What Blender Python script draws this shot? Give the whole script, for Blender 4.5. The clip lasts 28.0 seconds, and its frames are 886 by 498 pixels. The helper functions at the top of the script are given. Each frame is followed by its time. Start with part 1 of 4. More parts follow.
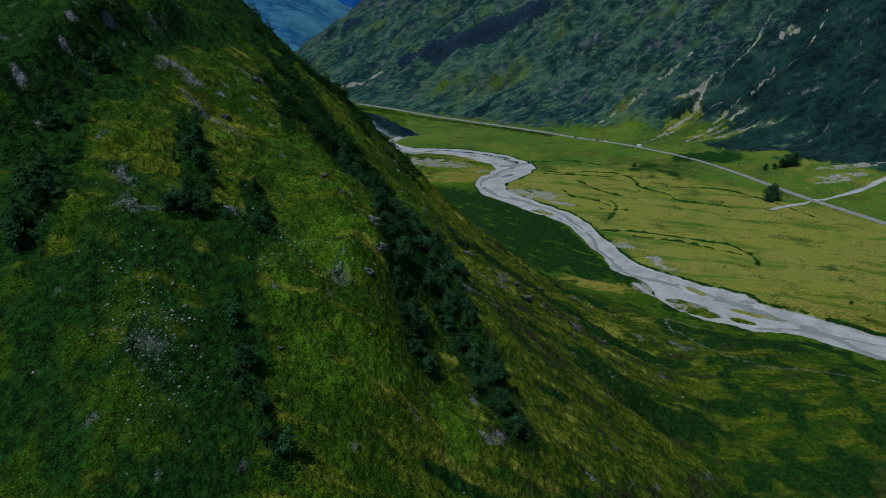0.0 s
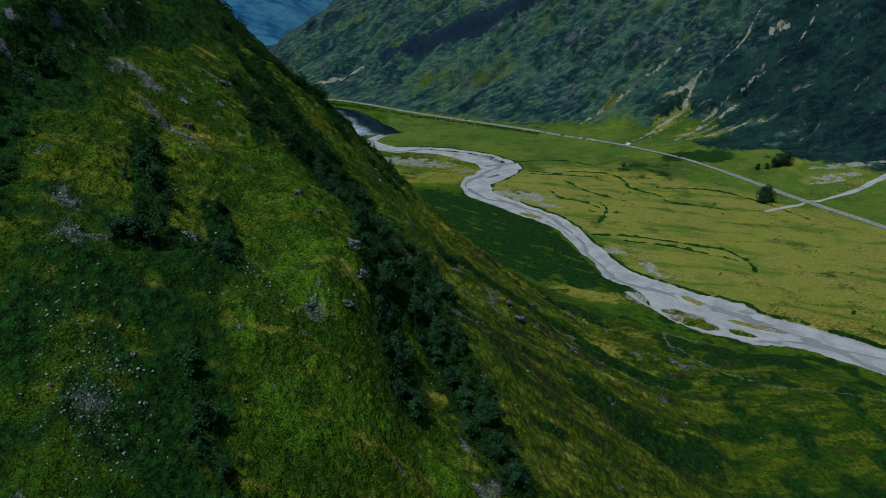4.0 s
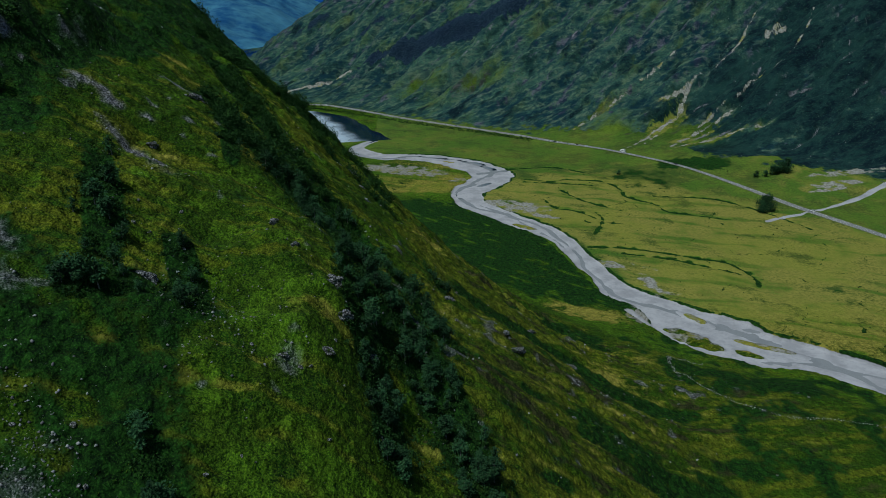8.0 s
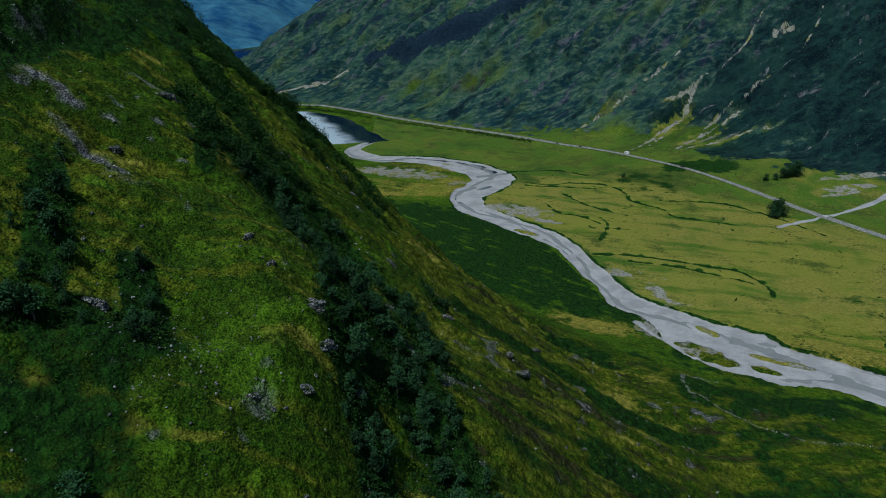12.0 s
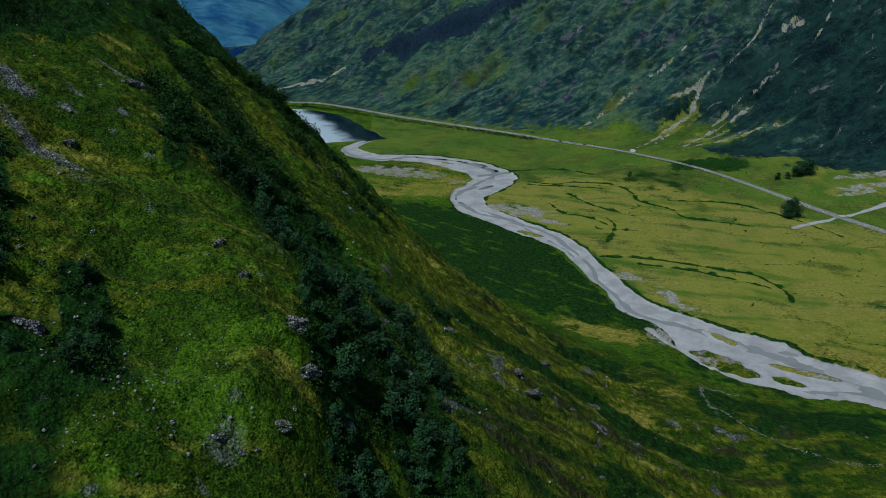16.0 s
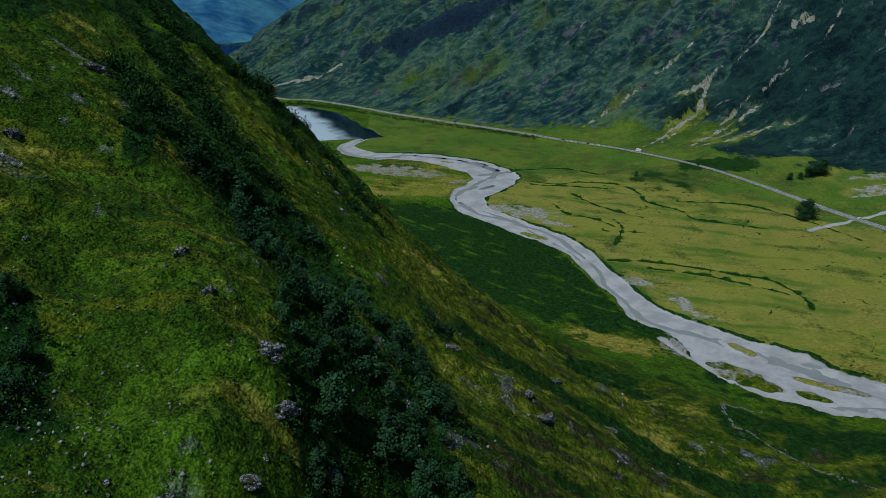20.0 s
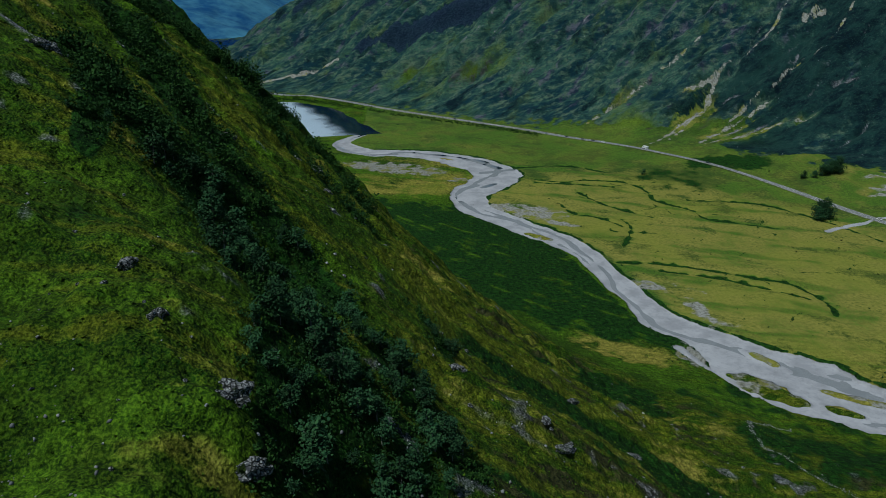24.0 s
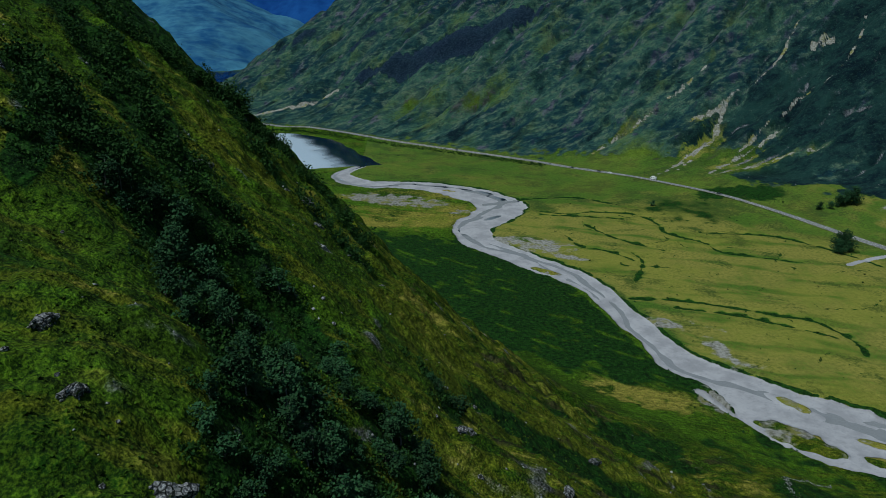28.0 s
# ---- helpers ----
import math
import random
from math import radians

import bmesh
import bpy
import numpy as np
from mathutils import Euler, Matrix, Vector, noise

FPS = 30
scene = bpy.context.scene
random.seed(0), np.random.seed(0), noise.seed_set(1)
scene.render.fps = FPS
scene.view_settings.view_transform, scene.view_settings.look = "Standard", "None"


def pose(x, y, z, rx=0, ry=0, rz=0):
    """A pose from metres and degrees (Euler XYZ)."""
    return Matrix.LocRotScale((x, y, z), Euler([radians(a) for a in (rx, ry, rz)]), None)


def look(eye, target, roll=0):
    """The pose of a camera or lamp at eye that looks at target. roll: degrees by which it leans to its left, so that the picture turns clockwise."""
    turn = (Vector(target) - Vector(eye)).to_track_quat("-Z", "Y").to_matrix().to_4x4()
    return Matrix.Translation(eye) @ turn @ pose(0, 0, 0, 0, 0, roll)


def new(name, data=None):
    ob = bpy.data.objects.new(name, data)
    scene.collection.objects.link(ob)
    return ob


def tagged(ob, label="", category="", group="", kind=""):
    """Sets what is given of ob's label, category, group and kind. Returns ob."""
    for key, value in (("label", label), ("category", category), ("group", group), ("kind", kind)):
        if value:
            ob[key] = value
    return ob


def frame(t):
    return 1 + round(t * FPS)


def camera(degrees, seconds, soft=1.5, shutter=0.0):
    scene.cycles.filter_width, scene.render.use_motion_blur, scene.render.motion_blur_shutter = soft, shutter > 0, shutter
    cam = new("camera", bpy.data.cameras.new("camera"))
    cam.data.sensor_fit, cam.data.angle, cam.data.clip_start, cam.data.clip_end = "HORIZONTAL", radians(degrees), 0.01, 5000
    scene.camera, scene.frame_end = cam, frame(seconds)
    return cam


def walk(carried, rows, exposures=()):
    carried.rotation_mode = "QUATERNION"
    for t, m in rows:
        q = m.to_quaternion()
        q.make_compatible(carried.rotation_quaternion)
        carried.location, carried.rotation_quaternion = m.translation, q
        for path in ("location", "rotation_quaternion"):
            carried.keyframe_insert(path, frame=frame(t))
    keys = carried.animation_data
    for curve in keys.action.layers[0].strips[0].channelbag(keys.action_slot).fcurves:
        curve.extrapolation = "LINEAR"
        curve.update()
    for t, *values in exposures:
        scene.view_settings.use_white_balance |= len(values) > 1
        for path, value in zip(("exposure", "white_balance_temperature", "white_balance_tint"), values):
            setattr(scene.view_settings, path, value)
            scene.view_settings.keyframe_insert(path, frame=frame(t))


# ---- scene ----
cam = camera(60.0, 28.0, soft=0.8)

PATH = [  # seconds, eye, yaw to the left of +y, pitch, roll
    (0, 0.07, -0.04, 239.95, 0.000, -21.285, -1.000),
    (0.5, -0.09, 3.90, 239.96, -0.284, -21.607, -0.966),
    (1, -0.27, 7.83, 239.95, -0.591, -21.802, -0.908),
    (1.5, -0.46, 11.74, 239.94, -0.791, -21.830, -0.867),
    (2, -0.65, 15.61, 239.92, -0.912, -21.827, -0.859),
    (2.5, -0.83, 19.46, 239.89, -1.032, -21.825, -0.848),
    (3, -0.99, 23.27, 239.85, -1.154, -21.824, -0.803),
    (3.5, -1.14, 27.04, 239.82, -1.279, -21.829, -0.751),
    (5.5, -1.53, 41.84, 239.74, -1.720, -21.779, -0.659),
    (6, -1.56, 45.51, 239.71, -1.878, -21.773, -0.604),
    (6.5, -1.56, 49.17, 239.65, -2.027, -21.768, -0.578),
    (7, -1.53, 52.81, 239.55, -2.146, -21.753, -0.588),
    (7.5, -1.45, 56.43, 239.41, -2.217, -21.730, -0.634),
    (8, -1.34, 60.02, 239.21, -2.243, -21.720, -0.671),
    (8.5, -1.17, 63.58, 238.92, -2.255, -21.732, -0.652),
    (9, -0.96, 67.10, 238.52, -2.274, -21.747, -0.612),
    (9.5, -0.71, 70.58, 237.98, -2.295, -21.750, -0.583),
    (10, -0.45, 74.02, 237.29, -2.303, -21.745, -0.547),
    (10.5, -0.21, 77.45, 236.50, -2.304, -21.736, -0.512),
    (11, 0.02, 80.87, 235.61, -2.311, -21.721, -0.504),
    (11.5, 0.21, 84.28, 234.65, -2.315, -21.698, -0.527),
    (12, 0.37, 87.70, 233.63, -2.309, -21.674, -0.567),
    (12.5, 0.50, 91.11, 232.55, -2.300, -21.658, -0.600),
    (14.5, 0.75, 104.83, 228.10, -2.345, -21.701, -0.632),
    (15, 0.80, 108.28, 227.02, -2.358, -21.697, -0.629),
    (15.5, 0.84, 111.73, 225.94, -2.361, -21.693, -0.628),
    (16, 0.88, 115.19, 224.86, -2.368, -21.693, -0.615),
    (16.5, 0.91, 118.65, 223.79, -2.383, -21.691, -0.594),
    (17, 0.93, 122.13, 222.71, -2.404, -21.685, -0.567),
    (17.5, 0.94, 125.61, 221.62, -2.423, -21.678, -0.546),
    (18, 0.92, 129.10, 220.53, -2.438, -21.676, -0.528),
    (18.5, 0.89, 132.60, 219.42, -2.456, -21.679, -0.499),
    (19, 0.83, 136.11, 218.31, -2.481, -21.684, -0.459),
    (19.5, 0.76, 139.64, 217.18, -2.514, -21.691, -0.416),
    (20, 0.67, 143.17, 216.05, -2.551, -21.699, -0.378),
    (20.5, 0.58, 146.71, 214.91, -2.589, -21.708, -0.345),
    (21, 0.48, 150.26, 213.77, -2.628, -21.721, -0.304),
    (21.5, 0.38, 153.82, 212.63, -2.660, -21.739, -0.238),
    (23.5, 0.07, 167.96, 208.17, -2.729, -21.799, -0.200),
    (24, 0.05, 171.39, 207.10, -2.740, -21.816, -0.221),
    (24.5, 0.05, 174.77, 206.05, -2.750, -21.817, -0.271),
    (25, 0.06, 178.10, 205.02, -2.751, -21.749, -0.332),
    (25.5, 0.10, 181.40, 204.00, -2.744, -21.434, -0.350),
    (26, 0.16, 184.67, 203.01, -2.723, -20.985, -0.389),
    (26.5, 0.23, 187.92, 202.05, -2.686, -20.528, -0.435),
    (27, 0.32, 191.18, 201.11, -2.644, -20.110, -0.470),
    (27.5, 0.40, 194.46, 200.20, -2.652, -19.745, -0.423),
    (28, 0.46, 197.80, 199.32, -2.654, -19.435, -0.404),
]


def aim(x, y, z, yaw, pitch, roll):
    """A camera pose from the eye and yaw, pitch and roll in degrees."""
    a, b = radians(yaw), radians(pitch)
    ahead = Vector((-math.sin(a) * math.cos(b), math.cos(a) * math.cos(b), math.sin(b)))
    return look((x, y, z), Vector((x, y, z)) + 100.0 * ahead, roll)


walk(cam, [(r[0], aim(*r[1:])) for r in PATH], exposures=[(0.0, -0.06, 5650, -3), (28.0, -0.06, 5650, -3)])

# ---- light ----
SUN_FROM = Vector((-0.34, -0.28, 0.86)).normalized()
world = bpy.data.worlds.new("sky")
scene.world = world
world.use_nodes = True
wn = world.node_tree
sky = wn.nodes.new("ShaderNodeTexSky")
sky.sky_type = "NISHITA"
sky.sun_disc = False
sky.sun_elevation = math.asin(SUN_FROM.z)
sky.sun_rotation = math.atan2(SUN_FROM.x, SUN_FROM.y)
sky.air_density, sky.dust_density, sky.ozone_density = 1.0, 0.6, 1.5
wn.links.new(sky.outputs[0], wn.nodes["Background"].inputs[0])
wn.nodes["Background"].inputs[1].default_value = 0.050
sun = new("sun", bpy.data.lights.new("sun", "SUN"))
sun.data.energy, sun.data.angle, sun.data.color = 3.0, radians(0.6), (1.0, 0.95, 0.86)
sun.matrix_world = look(SUN_FROM * 100.0, (0, 0, 0))


# ---- materials ----
def shader(name):
    m = bpy.data.materials.new(name)
    m.use_nodes = True
    t = m.node_tree
    return m, t, t.nodes["Principled BSDF"]


def link(t, a, b):
    t.links.new(a, b)


def tex(t, scale, detail=4.0, rough=0.6, kind="ShaderNodeTexNoise", coord=None):
    n = t.nodes.new(kind)
    n.inputs["Scale"].default_value = scale
    if kind == "ShaderNodeTexNoise":
        n.inputs["Detail"].default_value, n.inputs["Roughness"].default_value = detail, rough
    if coord is None:
        coord = t.nodes.new("ShaderNodeNewGeometry").outputs["Position"]
    link(t, coord, n.inputs["Vector"])
    return n


def calc(t, op, a, b=0.0, clamp=False):
    n = t.nodes.new("ShaderNodeMath")
    n.operation, n.use_clamp = op, clamp
    for k, v in enumerate((a, b)):
        if isinstance(v, (int, float)):
            n.inputs[k].default_value = v
        else:
            link(t, v, n.inputs[k])
    return n.outputs[0]


def ramp(t, fac, lo, hi):
    n = t.nodes.new("ShaderNodeMapRange")
    n.interpolation_type = "SMOOTHSTEP"
    n.inputs["From Min"].default_value, n.inputs["From Max"].default_value = lo, hi
    link(t, fac, n.inputs["Value"])
    return n.outputs["Result"]


def mix(t, fac, a, b, blend="MIX"):
    n = t.nodes.new("ShaderNodeMix")
    n.data_type, n.blend_type = "RGBA", blend
    for sock, v in ((n.inputs[0], fac), (n.inputs[6], a), (n.inputs[7], b)):
        if isinstance(v, (int, float)):
            sock.default_value = v
        elif isinstance(v, tuple):
            sock.default_value = (*v, 1.0)
        else:
            link(t, v, sock)
    return n.outputs[2]


def bump(t, bsdf, height, dist, strength=1.0):
    n = t.nodes.new("ShaderNodeBump")
    n.inputs["Distance"].default_value, n.inputs["Strength"].default_value = dist, strength
    link(t, height, n.inputs["Height"])
    link(t, n.outputs[0], bsdf.inputs["Normal"])


def attr(t, name):
    n = t.nodes.new("ShaderNodeAttribute")
    n.attribute_name = name
    return n.outputs["Fac"]


def simple(name, a, b, scale, rough=0.8, metal=0.0, relief=0.0, detail=5.0, per_object=0.0):
    """A surface between two colours by noise at two scales, with relief."""
    m, t, p = shader(name)
    n1, n2 = tex(t, scale, detail), tex(t, scale * 7.3, 3.0)
    f = calc(t, "ADD", calc(t, "MULTIPLY", n1.outputs[0], 0.65), calc(t, "MULTIPLY", n2.outputs[0], 0.35))
    col = mix(t, ramp(t, f, 0.36, 0.64), a, b)
    if per_object:
        info = t.nodes.new("ShaderNodeObjectInfo")
        hsv = t.nodes.new("ShaderNodeHueSaturation")
        link(t, calc(t, "ADD", calc(t, "MULTIPLY", info.outputs["Random"], per_object), 1.0 - per_object / 2), hsv.inputs["Value"])
        link(t, col, hsv.inputs["Color"])
        col = hsv.outputs[0]
    link(t, col, p.inputs["Base Color"])
    p.inputs["Specular IOR Level"].default_value = 0.5 if rough < 0.6 else 0.12
    p.inputs["Roughness"].default_value, p.inputs["Metallic"].default_value = rough, metal
    if relief:
        bump(t, p, f, relief)
    return m


def tint(t, value):
    """A grey of that value, to multiply a colour by."""
    grey = t.nodes.new("ShaderNodeCombineColor")
    for k in range(3):
        link(t, value, grey.inputs[k])
    return grey.outputs[0]


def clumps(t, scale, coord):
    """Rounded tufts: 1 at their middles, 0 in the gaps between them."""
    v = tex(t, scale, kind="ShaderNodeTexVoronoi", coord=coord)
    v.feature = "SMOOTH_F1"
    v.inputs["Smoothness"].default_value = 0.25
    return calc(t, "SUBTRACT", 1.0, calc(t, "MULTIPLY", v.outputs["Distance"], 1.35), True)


def moor_material():
    m, t, p = shader("moor")
    p.inputs["Roughness"].default_value = 0.95
    p.inputs["Specular IOR Level"].default_value = 0.10
    geo = t.nodes.new("ShaderNodeNewGeometry").outputs["Position"]
    big, mid, fine, tiny = (tex(t, s, 5.0, 0.62, coord=geo).outputs[0] for s in (0.012, 0.07, 0.45, 2.2))
    jitter = calc(t, "ADD", calc(t, "MULTIPLY", mid, 0.4), calc(t, "ADD", calc(t, "MULTIPLY", fine, 0.35), calc(t, "MULTIPLY", tiny, 0.25)))
    jitter = calc(t, "SUBTRACT", jitter, 0.5)
    # tufts and fronds, bent out of line by the noise
    warp = t.nodes.new("ShaderNodeVectorMath")
    warp.operation = "MULTIPLY_ADD"
    link(t, tex(t, 0.5, 3.0, coord=geo).outputs["Color"], warp.inputs[0])
    warp.inputs[1].default_value = (1.6, 1.6, 1.6)
    link(t, geo, warp.inputs[2])
    tuft, frond = clumps(t, 0.34, warp.outputs[0]), clumps(t, 0.95, warp.outputs[0])

    def zone(name, spread, lo=0.35, hi=0.65):
        return ramp(t, calc(t, "ADD", attr(t, name), calc(t, "MULTIPLY", jitter, spread)), lo, hi)

    speck = ramp(t, tiny, 0.40, 0.62)
    grass = mix(t, ramp(t, mid, 0.40, 0.60), (0.014, 0.050, 0.002), (0.038, 0.080, 0.003))
    grass = mix(t, ramp(t, fine, 0.36, 0.58), (0.008, 0.024, 0.001), grass)
    grass = mix(t, calc(t, "MULTIPLY", speck, 0.55), grass, (0.066, 0.112, 0.005))
    lush = mix(t, ramp(t, fine, 0.36, 0.60), (0.020, 0.062, 0.002), (0.060, 0.128, 0.006))
    lush = mix(t, calc(t, "MULTIPLY", speck, 0.45), lush, (0.120, 0.200, 0.006))
    olive = mix(t, ramp(t, fine, 0.34, 0.62), (0.034, 0.054, 0.003), (0.090, 0.114, 0.005))
    olive = mix(t, calc(t, "MULTIPLY", speck, 0.45), olive, (0.145, 0.158, 0.012))
    dry = mix(t, ramp(t, fine, 0.30, 0.66), (0.150, 0.148, 0.020), (0.290, 0.250, 0.046))
    dry = mix(t, calc(t, "MULTIPLY", ramp(t, big, 0.45, 0.6), 0.5), dry, (0.15, 0.19, 0.014))
    dry = mix(t, calc(t, "MULTIPLY", ramp(t, tiny, 0.58, 0.74), 0.3), dry, (0.09, 0.12, 0.012))
    fern = mix(t, ramp(t, fine, 0.36, 0.62), (0.003, 0.014, 0.002), (0.014, 0.050, 0.005))
    fern = mix(t, calc(t, "MULTIPLY", ramp(t, tiny, 0.52, 0.68), 0.6), fern, (0.032, 0.080, 0.008))
    heath = mix(t, ramp(t, fine, 0.36, 0.62), (0.010, 0.014, 0.006), (0.046, 0.046, 0.016))
    heath = mix(t, calc(t, "MULTIPLY", speck, 0.4), heath, (0.060, 0.068, 0.014))
    # high ground, blue distance haze painted in, drawn out along the rock's beds
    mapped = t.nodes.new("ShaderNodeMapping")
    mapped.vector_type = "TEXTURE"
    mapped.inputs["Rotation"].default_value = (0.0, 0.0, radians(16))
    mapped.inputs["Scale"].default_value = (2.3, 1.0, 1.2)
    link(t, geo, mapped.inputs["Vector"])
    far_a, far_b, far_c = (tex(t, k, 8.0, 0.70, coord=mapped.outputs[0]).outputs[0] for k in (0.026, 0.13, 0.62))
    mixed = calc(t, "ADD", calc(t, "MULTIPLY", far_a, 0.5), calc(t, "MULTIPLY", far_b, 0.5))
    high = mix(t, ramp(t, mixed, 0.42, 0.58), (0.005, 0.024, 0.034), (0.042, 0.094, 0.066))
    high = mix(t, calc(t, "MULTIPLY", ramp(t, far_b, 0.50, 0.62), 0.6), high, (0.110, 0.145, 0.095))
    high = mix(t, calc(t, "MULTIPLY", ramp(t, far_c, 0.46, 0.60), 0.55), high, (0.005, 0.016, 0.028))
    stone = mix(t, ramp(t, calc(t, "ADD", calc(t, "MULTIPLY", far_c, 0.5), calc(t, "MULTIPLY", tiny, 0.5)), 0.42, 0.58), (0.05, 0.052, 0.064), (0.26, 0.25, 0.28))
    stone = mix(t, calc(t, "MULTIPLY", ramp(t, fine, 0.50, 0.64), 0.6), stone, (0.035, 0.045, 0.030))
    gravel = mix(t, ramp(t, mid, 0.36, 0.62), (0.27, 0.265, 0.285), (0.36, 0.352, 0.375))
    gravel = mix(t, calc(t, "MULTIPLY", ramp(t, fine, 0.5, 0.7), 0.4), gravel, (0.22, 0.215, 0.23))
    grit = mix(t, ramp(t, fine, 0.34, 0.64), (0.140, 0.136, 0.108), (0.290, 0.280, 0.258))
    grit = mix(t, ramp(t, mid, 0.52, 0.64), grit, (0.170, 0.165, 0.050))
    alpine_haze = attr(t, "alpine_haze")
    col = mix(t, zone("alpine_haze", 1.5), grass, high)
    low = calc(t, "SUBTRACT", 1.0, calc(t, "MULTIPLY", alpine_haze, 0.80))
    col = mix(t, zone("olive", 1.9, 0.28, 0.72), col, olive)
    col = mix(t, calc(t, "MULTIPLY", zone("dry", 1.9, 0.25, 0.75), low), col, dry)
    col = mix(t, calc(t, "MULTIPLY", zone("lush", 1.9, 0.25, 0.75), low), col, lush)
    plain = attr(t, "plain")
    col = mix(t, calc(t, "MULTIPLY", calc(t, "MULTIPLY", plain, 0.36), calc(t, "SUBTRACT", 1.0, alpine_haze)), col, mix(t, ramp(t, big, 0.42, 0.60), (0.075, 0.105, 0.036), (0.165, 0.158, 0.046)))
    # heath and fern on the mountain take the blue haze tint too
    heath = mix(t, alpine_haze, heath, mix(t, ramp(t, far_b, 0.42, 0.58), (0.014, 0.022, 0.040), (0.078, 0.084, 0.108)))
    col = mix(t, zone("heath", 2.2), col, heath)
    fern = mix(t, alpine_haze, fern, mix(t, ramp(t, mixed, 0.42, 0.58), (0.002, 0.009, 0.014), (0.011, 0.034, 0.031)))
    fern = mix(t, calc(t, "MULTIPLY", alpine_haze, calc(t, "MULTIPLY", ramp(t, far_c, 0.52, 0.64), 0.5)), fern, (0.034, 0.070, 0.055))
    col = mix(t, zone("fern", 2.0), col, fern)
    col = mix(t, zone("rock", 2.0, 0.28, 0.85), col, stone)
    # gaps between tufts and fronds darkened in the colour, as their shade
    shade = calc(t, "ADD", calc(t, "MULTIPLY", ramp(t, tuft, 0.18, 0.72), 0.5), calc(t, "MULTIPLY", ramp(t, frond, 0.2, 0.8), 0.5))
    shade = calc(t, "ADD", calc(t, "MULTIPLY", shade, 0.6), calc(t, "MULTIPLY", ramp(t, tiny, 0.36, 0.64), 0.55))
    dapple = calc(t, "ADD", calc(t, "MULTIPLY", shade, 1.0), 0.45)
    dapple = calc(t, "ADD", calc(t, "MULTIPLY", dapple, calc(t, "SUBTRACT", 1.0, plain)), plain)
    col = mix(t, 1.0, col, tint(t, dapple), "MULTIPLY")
    col = mix(t, zone("grit", 1.3, 0.36, 0.64), col, grit)
    col = mix(t, zone("gravel", 0.9, 0.40, 0.60), col, gravel)
    # shade in the crease under the mountain's brow, painted as a dark blue band
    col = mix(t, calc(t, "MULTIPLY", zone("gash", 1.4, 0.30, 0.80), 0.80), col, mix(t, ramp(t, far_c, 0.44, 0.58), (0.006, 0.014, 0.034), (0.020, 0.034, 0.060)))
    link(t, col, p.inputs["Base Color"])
    rise = calc(t, "ADD", calc(t, "MULTIPLY", fine, 0.5), calc(t, "ADD", calc(t, "MULTIPLY", tiny, 0.20), calc(t, "ADD", calc(t, "MULTIPLY", tuft, 0.30), calc(t, "MULTIPLY", frond, 0.16))))
    calm = calc(t, "SUBTRACT", 1.0, calc(t, "MAXIMUM", plain, calc(t, "MULTIPLY", attr(t, "gravel"), 0.9)))
    bump(t, p, calc(t, "MULTIPLY", rise, calm), 2.0, 1.0)
    return m


def water_material():
    m, t, p = shader("water")
    p.inputs["IOR"].default_value = 1.33
    ruffle = attr(t, "ruffle")
    # reflected sky painted into the base colour: pale on ruffled loch, grey on river
    link(t, mix(t, attr(t, "river_sheen"), mix(t, ruffle, (0.002, 0.008, 0.020), (0.42, 0.50, 0.60)), (0.22, 0.225, 0.24)), p.inputs["Base Color"])
    n = tex(t, 0.8, 6.0, 0.7)
    p.inputs["Specular IOR Level"].default_value = 0.35
    link(t, calc(t, "ADD", calc(t, "MULTIPLY", ruffle, 0.30), 0.05), p.inputs["Roughness"])
    bump(t, p, calc(t, "MULTIPLY", n.outputs[0], calc(t, "ADD", calc(t, "MULTIPLY", ruffle, 1.0), 0.015)), 0.9, 1.0)
    return m


MOOR, WATER = moor_material(), water_material()
ASPHALT = simple("asphalt", (0.15, 0.15, 0.155), (0.23, 0.23, 0.235), 0.5, 0.9)
VERGE = simple("verge_gravel", (0.07, 0.085, 0.03), (0.24, 0.23, 0.19), 0.8, 0.95, relief=0.1)
LINE = simple("road_paint", (0.70, 0.70, 0.66), (0.80, 0.80, 0.78), 2.0, 0.7)
BARK = simple("bark", (0.09, 0.08, 0.07), (0.26, 0.25, 0.23), 3.0, 0.9, relief=0.05)
LEAF = simple("birch_leaves", (0.010, 0.036, 0.016), (0.036, 0.082, 0.030), 0.9, 1.0, per_object=0.7)


def rock_material():
    """Grey rock with pale lichen, dark cracks and moss."""
    m, t, p = shader("lichen_rock")
    n1, n2 = tex(t, 0.7, 6.0, 0.7).outputs[0], tex(t, 3.5, 4.0).outputs[0]
    v = t.nodes.new("ShaderNodeTexVoronoi")
    v.feature = "DISTANCE_TO_EDGE"
    v.inputs["Scale"].default_value = 1.1
    link(t, t.nodes.new("ShaderNodeNewGeometry").outputs["Position"], v.inputs["Vector"])
    col = mix(t, ramp(t, n1, 0.40, 0.60), (0.055, 0.055, 0.062), (0.24, 0.235, 0.24))
    col = mix(t, ramp(t, n2, 0.50, 0.62), col, (0.42, 0.42, 0.42))
    col = mix(t, ramp(t, calc(t, "SUBTRACT", 0.13, v.outputs["Distance"]), 0.0, 0.10), col, (0.018, 0.020, 0.018))
    col = mix(t, ramp(t, tex(t, 0.5, 5.0).outputs[0], 0.56, 0.66), col, (0.030, 0.050, 0.008))
    link(t, col, p.inputs["Base Color"])
    p.inputs["Roughness"].default_value = 0.95
    p.inputs["Specular IOR Level"].default_value = 0.15
    bump(t, p, calc(t, "ADD", n1, calc(t, "MULTIPLY", n2, 0.4)), 0.5)
    return m


